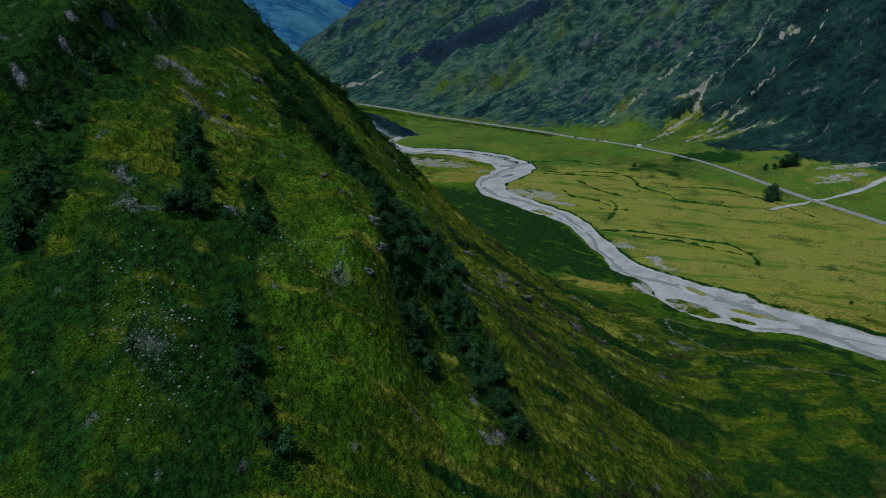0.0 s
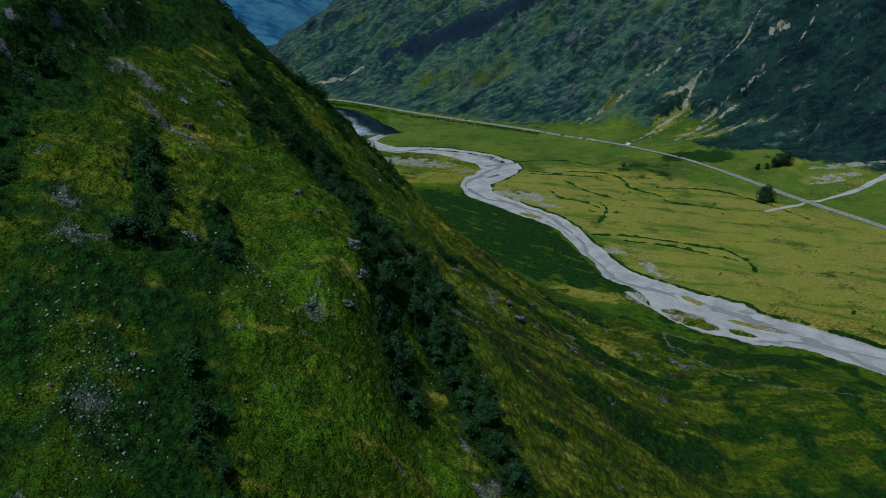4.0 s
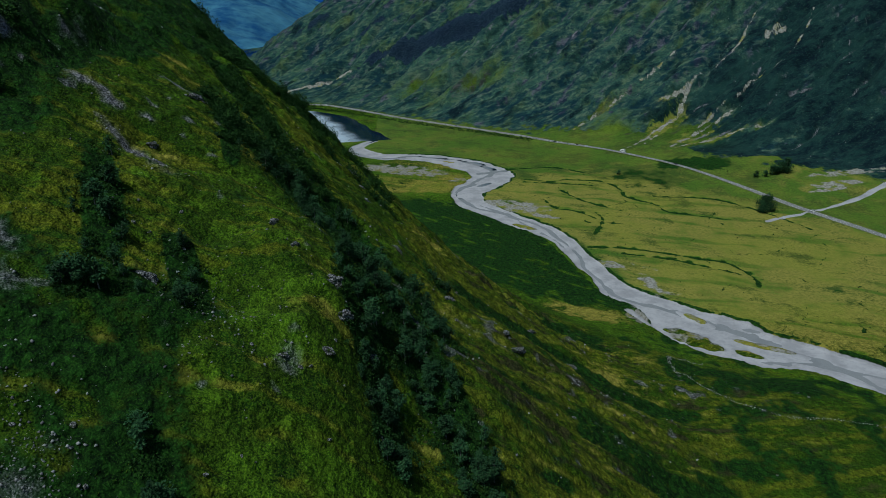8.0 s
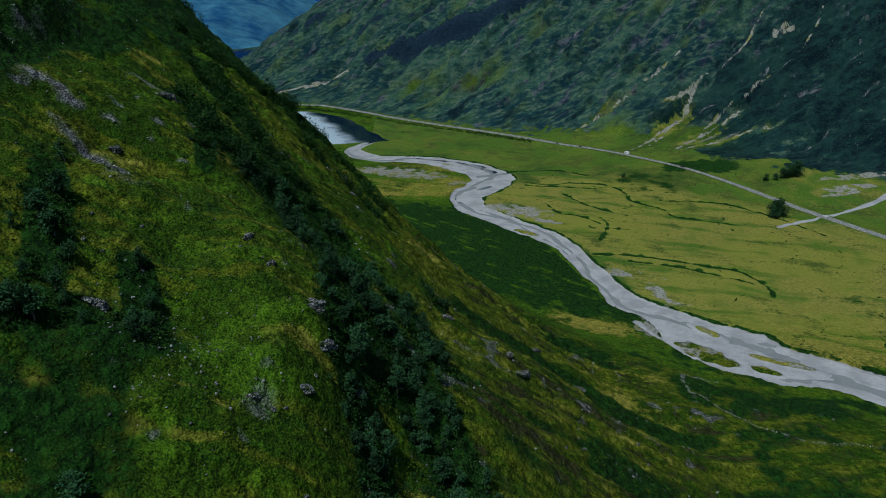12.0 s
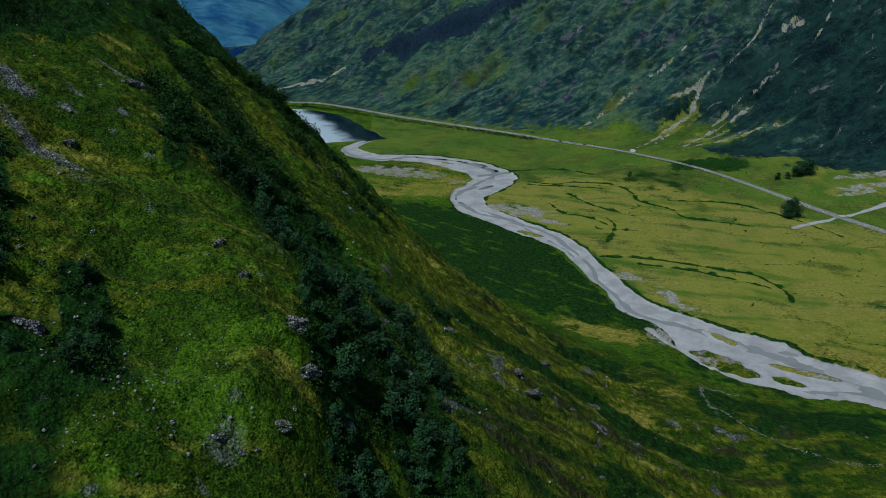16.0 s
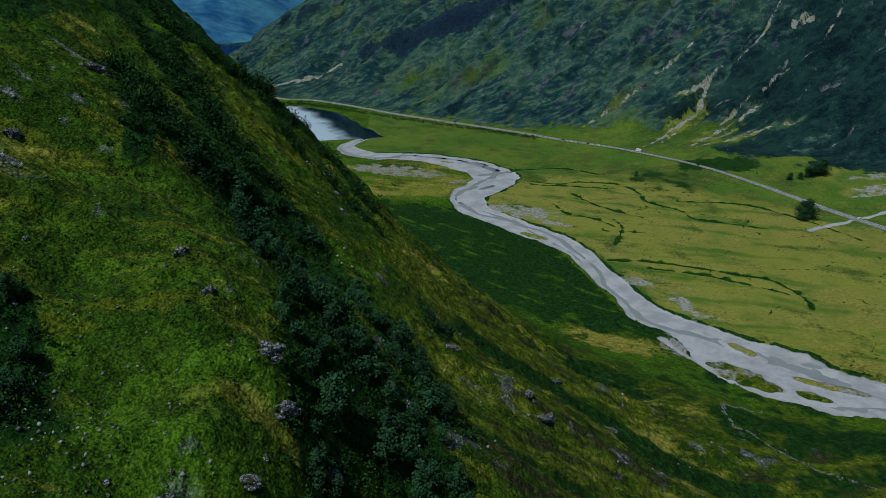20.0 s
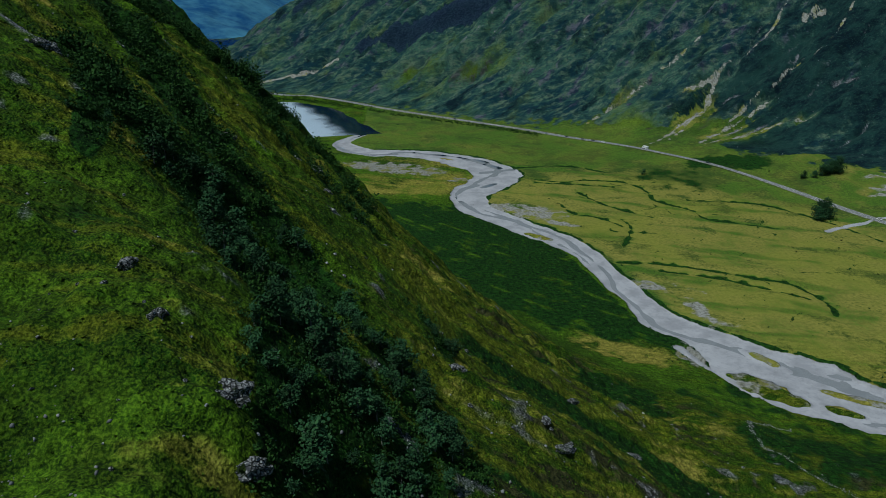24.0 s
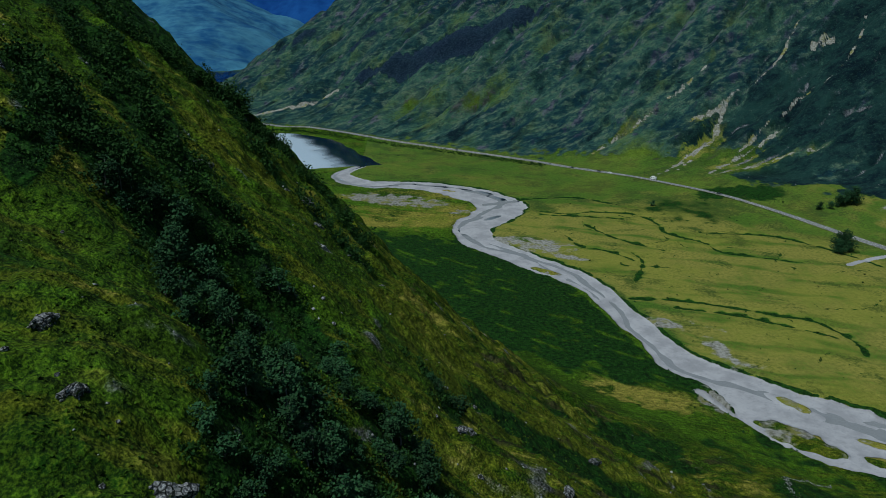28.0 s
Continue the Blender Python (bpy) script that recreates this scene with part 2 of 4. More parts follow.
ROCK = rock_material()
# distance haze painted as blue base colour on the far hills, peak and wood
BLUEHILL = simple("far_hill_haze", (0.008, 0.052, 0.150), (0.060, 0.175, 0.270), 0.004, 0.95, detail=9.0)
BLUEPEAK = simple("far_peak_haze", (0.003, 0.030, 0.15), (0.012, 0.065, 0.24), 0.003, 0.95, detail=9.0)


# ---- shape of the land ----
rng = np.random.default_rng(7)
PERM = np.tile(rng.permutation(512), 3)
GX, GY = np.cos(np.arange(512) * 2.399963), np.sin(np.arange(512) * 2.399963)


def waves(x, y, step, seed=0):
    """Gradient noise of about -0.7 to 0.7 with lumps of that step in metres."""
    x, y = x / step + 17.31 * seed + 300.0, y / step + 9.77 * seed + 300.0
    xi, yi = np.floor(x).astype(int), np.floor(y).astype(int)
    fx, fy = x - xi, y - yi
    u, v = fx * fx * fx * (fx * (fx * 6 - 15) + 10), fy * fy * fy * (fy * (fy * 6 - 15) + 10)
    out = 0.0
    for a in (0, 1):
        for b in (0, 1):
            k = PERM[PERM[(xi + a) & 511] + ((yi + b) & 511)]
            out = out + (GX[k] * (fx - a) + GY[k] * (fy - b)) * (u if a else 1 - u) * (v if b else 1 - v)
    return out


def layered(x, y, step, octaves, seed=0, gain=0.5):
    out, amp = 0.0, 1.0
    for k in range(octaves):
        out = out + amp * waves(x, y, step, seed + 3 * k)
        step, amp = step / 2.03, amp * gain
    return out


def smooth(v, lo, hi):
    v = np.clip((v - lo) / (hi - lo), 0.0, 1.0)
    return v * v * (3 - 2 * v)


def soft_max(a, b, k):
    return 0.5 * (a + b + np.sqrt((a - b) ** 2 + k * k))


def soft_min(a, b, k):
    return 0.5 * (a + b - np.sqrt((a - b) ** 2 + k * k))


def curve(points, steps=8):
    """A smooth line through the points, any number of values each."""
    p = np.array(points, float)
    p = np.vstack([2 * p[0] - p[1], p, 2 * p[-1] - p[-2]])
    out = []
    for k in range(1, len(p) - 2):
        for s in np.linspace(0, 1, steps, endpoint=False):
            a, b, c, d = p[k - 1 : k + 3]
            out.append(0.5 * (2 * b + (c - a) * s + (2 * a - 5 * b + 4 * c - d) * s * s + (3 * b - a - 3 * c + d) * s ** 3))
    return np.array(out + [p[-2]])


def off_line(x, y, line, reach, track=None):
    """Distance to a line and, where it has a third value, that value beside the nearest place, up to reach.
    track: a dictionary that takes the side (above 0: right) and the run along the line."""
    dist, val = np.full(x.shape, 1e3), np.ones(x.shape)
    if track is not None:
        track["side"], track["run"] = np.zeros(x.shape), np.zeros(x.shape)
    gone = 0.0
    lo, hi = line[:, :2].min(0) - reach, line[:, :2].max(0) + reach
    some = np.flatnonzero((x > lo[0]) & (x < hi[0]) & (y > lo[1]) & (y < hi[1]))
    if not len(some):
        return dist, val
    px, py = x[some], y[some]
    best, w = np.full(len(some), 1e3), np.ones(len(some))
    side, run = np.zeros(len(some)), np.zeros(len(some))
    for a, b in zip(line[:-1], line[1:]):
        e = b[:2] - a[:2]
        s = np.clip(((px - a[0]) * e[0] + (py - a[1]) * e[1]) / max(e @ e, 1e-6), 0, 1)
        d = np.hypot(px - a[0] - s * e[0], py - a[1] - s * e[1])
        near = d < best
        best[near] = d[near]
        if line.shape[1] > 2:
            w[near] = (a[2] + s * (b[2] - a[2]))[near]
        if track is not None:
            long = math.hypot(e[0], e[1])
            side[near] = (((px - a[0]) * e[1] - (py - a[1]) * e[0]) / max(long, 1e-6))[near]
            run[near] = (gone + s * long)[near]
            gone += long
    dist[some], val[some] = best, w
    if track is not None:
        track["side"][some], track["run"][some] = side, run
    return dist, val


def blob(x, y, cx, cy, ra, rb, turn=0.0, power=2):
    """1 in the middle of an oval patch, fading out at its rim; turn: degrees from +x of its long axis."""
    c, s = math.cos(math.radians(turn)), math.sin(math.radians(turn))
    u, v = ((x - cx) * c + (y - cy) * s) / ra, ((y - cy) * c - (x - cx) * s) / rb
    return np.exp(-((u * u + v * v) ** (power / 2)))


def blobs(x, y, patches, power=2):
    out = 0 * x
    for one in patches:
        out = np.maximum(out, blob(x, y, *one[:5], power) * (one[5] if len(one) > 5 else 1.0))
    return out


RIVER = curve([(-52, 1050, 6), (-62, 1034, 7), (-72, 1012, 10), (-62, 988, 14), (-38, 967, 13), (0, 962, 14), (35, 945, 18), (69, 914, 21), (86, 880, 23), (75, 848, 21), (54, 817, 17), (57, 778, 14), (74, 753, 13), (96, 722, 13), (113, 700, 12), (126, 673, 10), (131, 645, 9), (137, 617, 10), (142, 594, 9), (146, 570, 13), (158, 552, 13), (170, 536, 16), (180, 515, 25), (193, 495, 29), (212, 474, 26), (240, 458, 18), (262, 437, 18), (283, 418, 19), (330, 380, 20), (430, 300, 20)], 6)
ROAD = curve([(-230, 1330), (-177, 1286), (-138, 1276), (-85, 1236), (-19, 1179), (42, 1134), (98, 1092), (144, 1055), (185, 1014), (230, 970), (263, 930), (298, 885), (325, 837), (347, 788), (361, 752), (375, 720), (390, 688), (420, 620), (470, 500), (560, 330)], 6)
BROOKS = [curve(c, 6) for c in (
    [(116, 862), (145, 850), (166, 854), (198, 846), (213, 817), (213, 791), (234, 765), (241, 741), (270, 725), (290, 716)],
    [(171, 746), (173, 724), (160, 692), (152, 674)],
    [(142, 657), (180, 651), (209, 636), (230, 624), (248, 613), (256, 584), (252, 562)],
    [(72, 886), (128, 903), (164, 900), (194, 877)],
    [(242, 789), (295, 776), (328, 735), (351, 685)],
    [(129, 789), (137, 759), (152, 752), (168, 728)], [(150, 821), (169, 779), (204, 740)], [(120, 850), (150, 842), (186, 832)], [(170, 640), (210, 622), (250, 590)])]
SIDE_STREAM = curve([(321, 708), (339, 716), (363, 725), (384, 735), (424, 754), (480, 790), (560, 850)], 6)
POOLS = ((76, 929, 9, 2.4, -50), (88, 907, 9, 2.6, -50), (57, 874, 6, 4, -70), (76, 845, 9, 2.4, 40), (93, 832, 10, 2.2, 40))
SIDE_ARM = curve([(146, 534), (149, 520), (155, 506), (164, 488), (175, 473), (188, 464), (204, 457), (222, 452)], 5)
WATER_Z = -0.9
# belts of birch and rowan on the near hill: way points with the half width, and trees to the belt
BELTS = [(curve(c, 5), n) for c, n in (
    ([(-84, 376, 6), (-62, 356, 9), (-47, 346, 11), (-34, 330, 12), (-20, 306, 12), (-7, 290, 13), (5, 272, 12), (14, 248, 9), (26, 228, 7)], 175),
    ([(-22, 290, 5), (-17, 268, 6), (-12, 248, 6), (-8, 232, 5)], 34),
    ([(-94, 436, 9), (-82, 420, 10), (-70, 403, 9), (-50, 374, 8), (-30, 354, 7), (-12, 336, 7), (2, 316, 7), (10, 300, 6)], 66),
    ([(-118, 478, 8), (-98, 468, 8), (-86, 470, 6), (-72, 482, 5), (-56, 484, 5)], 44),
    ([(-130, 565, 5), (-90, 505, 4), (-60, 470, 2), (-42, 440, 2), (-14, 412, 2)], 16),
    ([(-98, 294, 4), (-88, 268, 6), (-82, 246, 5), (-84, 232, 5), (-70, 240, 3)], 24),
    ([(-68, 264, 4), (-62, 250, 5), (-58, 238, 3)], 8),
    ([(-61, 200, 3), (-52, 184, 3), (-44, 168, 3)], 14),
    ([(-138, 330, 8), (-132, 262, 10), (-122, 234, 9), (-121, 206, 8)], 40),
    ([(-74, 366, 5), (-66, 330, 3)], 10),
    ([(10, 356, 2.5), (4, 366, 3)], 4),
    ([(-66, 490, 3), (-52, 486, 3), (-40, 478, 3), (-28, 462, 3), (-14, 440, 2)], 24))]


def belt_cover(x, y):
    """1 under the belts of trees, 0 away from them."""
    out = 0 * x
    for line, _ in BELTS:
        d, w = off_line(x, y, line, 26)
        out = np.maximum(out, smooth(1.35 - d / w, 0.0, 0.7))
    return out


def loch_depth(x, y):
    """Above 0 inside the loch: it fills the valley between the near hill and the road's bank."""
    n_shore = (x + 39) * 0.80 + (y - 1076) * 0.60  # towards the road
    d, _ = off_line(x, y, ROAD[:, :2], 120)
    inner = d - 24 - 9 * waves(x, y, 60, 5)
    south = y - 1047 - 0.15 * (x + 70) - 8 * waves(x, y, 34, 8)
    east = -34 - x - 0.45 * (y - 1076) + 10 * waves(x, y, 45, 9)
    side = np.where((x + 39) * 0.62 + (y - 1180) * 0.78 < 40, 1.0, -1.0)
    west = (1262 - y)
    return np.minimum(np.minimum(np.minimum(inner, south), np.minimum(east, west)), side * 60)


def near_bank(x, y):
    """Above 0 on the near hill's side of the river."""
    return np.interp(y, RIVER[::-1, 1], RIVER[::-1, 0]) - x


def near_hill(x, y):
    a, b = np.clip(x / 100, -1.7, 1.38), np.clip((y - 300) / 100, -1.7, 2.6)
    z = 115.2 - 87.4 * a + 5.5 * b - 4.3 * a * a - 0.5 * a * b - 14.6 * b * b + 10.2 * a ** 3 + 10.9 * a * a * b - 1.5 * a * b * b + 1.2 * b ** 3
    z = z + 0.62 * np.maximum(-170 - x, 0) - 0.10 * np.maximum(x - 138, 0)
    z = z - 0.46 * np.maximum(y - 560, 0)
    z = z + 14 * np.exp(-(((x + 32) / 20) ** 2 + ((y - 262) / 42) ** 2)) - 8 * np.exp(-(((x + 2) / 16) ** 2 + ((y - 245) / 45) ** 2))
    z = z + 8 * smooth(y, 380, 470) * smooth(690 - y, 0, 110) * np.exp(-((x + 50) / 60) ** 2)
    # the scree's hollow, the steep gully under the knoll's shoulder and the knoll's swells
    for cx, cy, wide, lift in ((-90, 322, 22, -9.5), (-46, 248, 12, -4.4), (-33, 233, 9, -3.6), (-25, 264, 9, 3.4), (-45, 288, 14, 1.6), (-29, 342, 18, -10.0), (10, 334, 17, -7.0), (19, 366, 16, -4.0), (80, 316, 20, 2.2), (-60, 276, 10, -3.2), (128, 403, 20, 2.4)):
        z = z + lift * np.exp(-((x - cx) ** 2 + (y - cy) ** 2) / wide ** 2)
    # the crag above the grass, a tall broken step
    z = z + 15 * smooth(edge_gap(x, y), 0, 22) * smooth(y, 215, 262) * smooth(420 - y, 0, 60)
    return z


def edge_gap(x, y):
    """Metres behind the foot of the crag on the near hill."""
    return -128 + 0.16 * (y - 290) + 9 * waves(x, y, 26, 14) + 4 * waves(x, y, 9, 15) - x


def far_face(x, y):
    """Height of the mountain across the valley and the distance up from its foot."""
    up = 0.595 * (x - 129) + 0.804 * (y - 1106)
    along = 0.804 * (x - 129) - 0.595 * (y - 1106)
    wob = 26 * waves(along - 0.4 * up, up * 0.3, 170, 21)
    z = 0.585 * (up + wob * smooth(up, -20, 120)) + 0.0004 * np.maximum(up, 0) ** 2
    return soft_min(z, 0.66 * (x + 372) + 12 * layered(x, y, 90, 3, 4), 18), up, along


def land(x, y):
    """Height of the ground and the cover it carries, for arrays of places."""
    up_side = near_hill(x, y)
    face, up, along = far_face(x, y)
    trk = {}
    r_d, r_w = off_line(x, y, RIVER, 150, trk)
    r_side, r_run = trk["side"], trk["run"]
    r_w = r_w * (1 + 0.22 * waves(x, y, 16, 2) + 0.10 * waves(x, y, 5, 3))
    rel = r_d / r_w
    # the hill's foot eases down to the near bank
    ease = np.maximum(r_d - r_w, 0)
    up_side = np.where(r_d < 149, soft_min(up_side, 0.5 + 0.20 * ease + 0.0042 * ease ** 2, 5.0), up_side)
    # the flat: hummocks on the near moor, a slow rise to the mountain's foot
    flat = 0.5 * layered(x, y, 26, 3, 11) + 9.0 * smooth(up, -150, 10) * smooth(x, 150, 330)
    moor = (7.0 + 5 * layered(x, y, 55, 3, 31)) * smooth(r_d, 45, 110) * smooth(470 - y + 0.25 * x, -60, 60) * smooth(x, 20, 160) * (near_bank(x, y) > 0)
    flat = flat + moor
    rough_n = smooth(up_side, 4, 40)
    # ribs and gullies that run down the near hill
    run = x * 0.98 + y * 0.18
    rib = layered(run * 0.35 + 40, (y - 0.18 * x) * 1.0, 34, 3, 41)
    bumps = 1.9 * layered(x, y, 9, 4, 51, 0.58) + 0.5 * layered(run * 0.4, y - 0.18 * x, 3.2, 2, 61)
    up_side = up_side + rough_n * (6.0 * rib + bumps + 3.6 * smooth(y, 375, 430) * layered(x, y, 13, 3, 57, 0.6))
    # gullies, ribs and crags on the mountain's face
    lean = along - 0.42 * up
    bend = lean + 16 * waves(along, up, 70, 70) + 5 * waves(along, up, 21, 69)
    gul = 1 - np.abs(waves(bend, up * 0.16, 58, 71)) * 2.6
    gul2 = 1 - np.abs(waves(bend, up * 0.22, 21, 72)) * 2.6
    crag = np.abs(layered(lean, up * 0.7, 34, 5, 75, 0.6))
    rift = 1352 - y - 0.10 * x + 8 * waves(x, y, 60, 77) + 6 * waves(x, y, 17, 76)
    rough_f = smooth(up, -5, 70)
    ledges = layered(lean, up * 1.6, 16, 3, 78, 0.6)
    strata = layered((0.96 * x + 0.28 * y) * 0.22, 0.96 * y - 0.28 * x, 15, 4, 74, 0.62)
    face = face + rough_f * (-15.0 * np.clip(gul, 0, 1) ** 1.5 - 4.5 * np.clip(gul2, 0, 1) ** 1.5 + 5 * crag + 2.0 * ledges + 5.0 * strata + 0.9 * layered(x, y, 5, 2, 79))
    face = face + 14 * smooth(-rift, -2, 10) * smooth(up, 60, 130) * smooth(x, -110, -40) * smooth(240 - x, 0, 120)
    z = soft_max(soft_max(flat, up_side, 7.0), face, 6.0)
    # the river's bed of bars and threads
    lane = r_side / r_w
    bars = waves(r_run * 0.30, r_side, 7.5, 81) + 0.5 * waves(r_run * 0.4, r_side, 3.4, 82)
    t1 = lane - 0.62 * np.sin(r_run / 41 + 1.3 * waves(r_run, 0 * r_run, 50, 83)) - 0.12 * bars
    t2 = lane + 0.5 * np.sin(r_run / 33 + 2.0) + 0.2 * bars
    bed = -0.60 + 0.42 * bars - 0.50 * np.exp(-(t1 / 0.20) ** 2) - 0.40 * np.exp(-(t2 / 0.12) ** 2) * smooth(np.sin(r_run / 57), -0.2, 0.5)
    isles = 0 * x
    for cx, cy, ra, rb, turn in ((188, 520, 13, 3.6, -58), (176, 491, 25, 10, -52), (204, 470, 9.5, 4.2, -42), (219, 478, 22, 3.8, -34), (97, 710, 15, 4.5, -42), (22, 928, 20, 4, -30), (40, 936, 9, 2, -25)):
        c, sn = math.cos(math.radians(turn)), math.sin(math.radians(turn))
        q = ((x - cx) * c + (y - cy) * sn) / ra, ((y - cy) * c - (x - cx) * sn) / rb
        rim = 1.0 - q[0] ** 2 - q[1] ** 2 + 0.35 * bars + 0.8 * waves(x, y, 7, 87)
        bed = np.maximum(bed, 0.9 * rim - 0.35)
        isles = np.maximum(isles, smooth(rim, 0.12, 0.40))
    pools = blobs(x, y, POOLS, 3)
    isles = np.clip(isles, 0, 1)
    bed = bed - 1.6 * pools
    inside = smooth((1.0 - rel) * r_w, -0.6, 0.8)
    z = z * (1 - inside) + np.where(isles > 0, bed, np.minimum(bed, z)) * inside
    loch = loch_depth(x, y)
    z = z - smooth(loch, -2, 10) * (np.maximum(z, 0) + 3.0) * (up_side < 6)
    b_d = [off_line(x, y, b, 12)[0] for b in BROOKS]
    brook = np.minimum.reduce(b_d)
    z = z - 0.7 * smooth(4.5 - brook, 0, 3)
    side_d, _ = off_line(x, y, SIDE_ARM, 14)
    arm = smooth(3.0 * (1 + 0.5 * waves(x, y, 9, 86)) - side_d, -0.6, 0.8)
    z = z * (1 - arm) + np.minimum(z, -0.55 + 0.2 * bars) * arm
    s_d, _ = off_line(x, y, SIDE_STREAM, 20)
    s_w = 2.5 + 2.0 * waves(x, y, 18, 85) + 0.015 * np.maximum(x - 380, 0)
    z = z - 0.6 * smooth(s_w - s_d, -1, 2)
    road, _ = off_line(x, y, ROAD, 40)
    lift = smooth(12 - road, 0, 6)
    z = z * (1 - lift) + road_z(x, y) * lift
    # cover
    cover = {}
    n1, n2, n3 = layered(x, y, 60, 4, 91), layered(x, y, 22, 3, 95), layered(x, y, 9, 2, 98)
    grain = layered(run * 0.26, y - 0.18 * x, 10, 4, 111, 0.62)
    comb_n = layered(run * 0.16, y - 0.18 * x, 3.6, 3, 131, 0.6)
    old = np.abs(waves(x * 0.8 + y * 0.3 + 8 * n2, y * 1.5 - x * 0.5, 62, 113))
    band = layered(0.38 * x + 0.92 * y + 10 * n1, (0.92 * x - 0.38 * y) * 0.16, 17, 3, 117, 0.6)
    comb = layered(0.75 * x + 0.66 * y, (0.66 * x - 0.75 * y) * 0.16, 10, 3, 115)
    dark_field = np.exp(-(((x - 248) * 0.45 + (y - 850) * 0.89) / 42) ** 4 - (((x - 248) * 0.89 - (y - 850) * 0.45) / 46) ** 4)
    scroll = np.sin((r_d + 16 * n1 + 7 * n2) / 6.5)
    streak = layered(lean + 8 * n2, up * 0.30, 17, 4, 99, 0.62)
    foot = 38 * smooth(x + 10 * n2, 305, 345) + 16 * n3 + 12 * n2 - 60 * blob(x, y, 390, 889, 30, 9, 4)
    on_n, on_f = smooth(up_side, 6, 26), smooth(up + 24 * smooth(190 - x + 30 * n2, 0, 60) + foot, -8, 25)
    flatness = (1 - on_n) * (1 - on_f)
    isle = inside * isles
    gravel = np.maximum(inside - isle, arm)
    grit = blobs(x, y, ((174, 577, 7, 24, 6), (152, 618, 15, 8, -20), (149, 523, 9, 17, -10), (96, 768, 42, 19, -24), (122, 736, 16, 6, -30), (-14, 906, 58, 22, -22), (44, 862, 14, 9), (432, 800, 40, 9, 5), (470, 830, 60, 10), (420, 786, 26, 5, 8), (168, 500, 9, 12, -50, 0.8)), 4) * (0.74 + 0.8 * n3 + 0.5 * n2)
    grit = np.maximum(grit, 0.5 * blobs(x, y, ((168, 612, 40, 18, -30), (178, 562, 20, 30))) * (0.7 + 0.9 * n3))
    gravel = np.maximum(gravel, 0.8 * smooth(s_w - s_d, -0.8, 1.2))
    cover["gravel"] = gravel * (1 - on_n)
    mead = smooth(r_d + 20 * n1, 6, 20) * (1 - smooth(x * 0.76 + (y - 780) * 0.65 + 28 * n1, 205, 262)) * smooth(y - 500 + 0.9 * (x - 200), -25, 10) * np.maximum(near_bank(x, y) < 0, smooth(y - 815, 0, 12))
    tongue = np.exp(-((((x - 116) * 0.8 - (y - 528) * 0.6) / 36) ** 2) - (((x - 116) * 0.6 + (y - 528) * 0.8 + 9 * n3 + 6 * n2) / 13) ** 2)
    tongue = np.clip(tongue * (1.0 + 0.7 * n3 + 0.5 * comb), 0, 1)
    lowmoor = smooth(near_bank(x, y) - 6, 0, 14) * smooth(540 - y, 0, 40) * smooth(x, 90, 140)
    yellow = mead * smooth(920 - y, 0, 90) + 0.55 * smooth(40 - np.abs(y - 915), 0, 30) * smooth(90 - x, 0, 40)
    cover["dry"] = np.clip(flatness * (0.33 + 0.35 * n1 + yellow * (0.46 + 0.40 * n2 + 0.14 * scroll + 0.40 * band) + 0.55 * blob(x, y, 14, 812, 24, 20) + 0.7 * isle + 0.35 * smooth(x, 340, 420) * smooth(y, 720, 790))
                           + on_n * (0.05 + 0.08 * smooth(x, -20, 20) + 0.25 * n2 + 0.45 * grain + 0.5 * comb_n + 0.30 * blobs(x, y, ((100, 379, 26, 10), (82, 444, 40, 14, -20), (116, 324, 16, 6, -10), (-31, 262, 12, 3, -55), (-40, 284, 10, 3, -50)))) + 1.15 * tongue * (0.85 + 0.4 * n3) + on_f * (0.14 + 0.5 * n1 + 0.5 * streak), 0, 1)
    # sunlit patches of the knoll, painted as lusher and yellower grass
    bright = blobs(x, y, ((-36, 247, 13, 15), (-48, 224, 9, 13), (-23, 212, 9, 11), (-40, 206, 8, 10), (6, 210, 8, 11), (-4, 258, 4, 9), (-66, 282, 12, 14, 0, 0.7)))
    lush = flatness * (0.60 + 0.55 * n2 + 0.3 * n1 - 0.5 * dark_field) * (1 - 0.40 * yellow) * (1 - 0.6 * isle) + on_n * (0.14 + 0.7 * n2 + 0.4 * n3 - 0.3 * grain - 0.22 * smooth(x, 0, 40) + 0.60 * bright) + on_f * (0.30 + 0.7 * n1 + 0.5 * streak)
    cover["dry"] = cover["dry"] * (1 - 0.75 * (near_bank(x, y) > 12) * flatness * smooth(815 - y, 0, 15) * (1 - tongue))
    lush = lush * (1 - 0.6 * smooth(moor, 1, 5))
    lush = lush + flatness * mead * (0.75 * np.clip(-band, 0, 0.5) - 0.12)
    lush = np.maximum(lush, 0.8 * smooth(4.5 * (1 + n2 + n3) - brook, 0, 5))
    lush = lush * (1 - 0.9 * tongue)
    cover["olive"] = np.clip(np.maximum(on_n, lowmoor) * (0.30 + 0.22 * smooth(x, -20, 20) + 0.45 * n2 + 0.75 * grain + 0.55 * comb_n + 0.35 * blobs(x, y, ((-60, 170, 12, 14, 0, 0.6), (-50, 285, 13, 26), (-92, 316, 22, 20), (-14, 196, 12, 12), (-100, 262, 12, 20), (20, 395, 36, 30), (-34, 432, 26, 34, 0, 1.3), (-58, 420, 16, 16)))), 0, 1)
    cover["lush"] = np.clip(lush, 0, 1)
    # fern in the hollows, darkened further to stand for shading
    hollow = on_n * smooth(-rib, 0.05, 0.42)
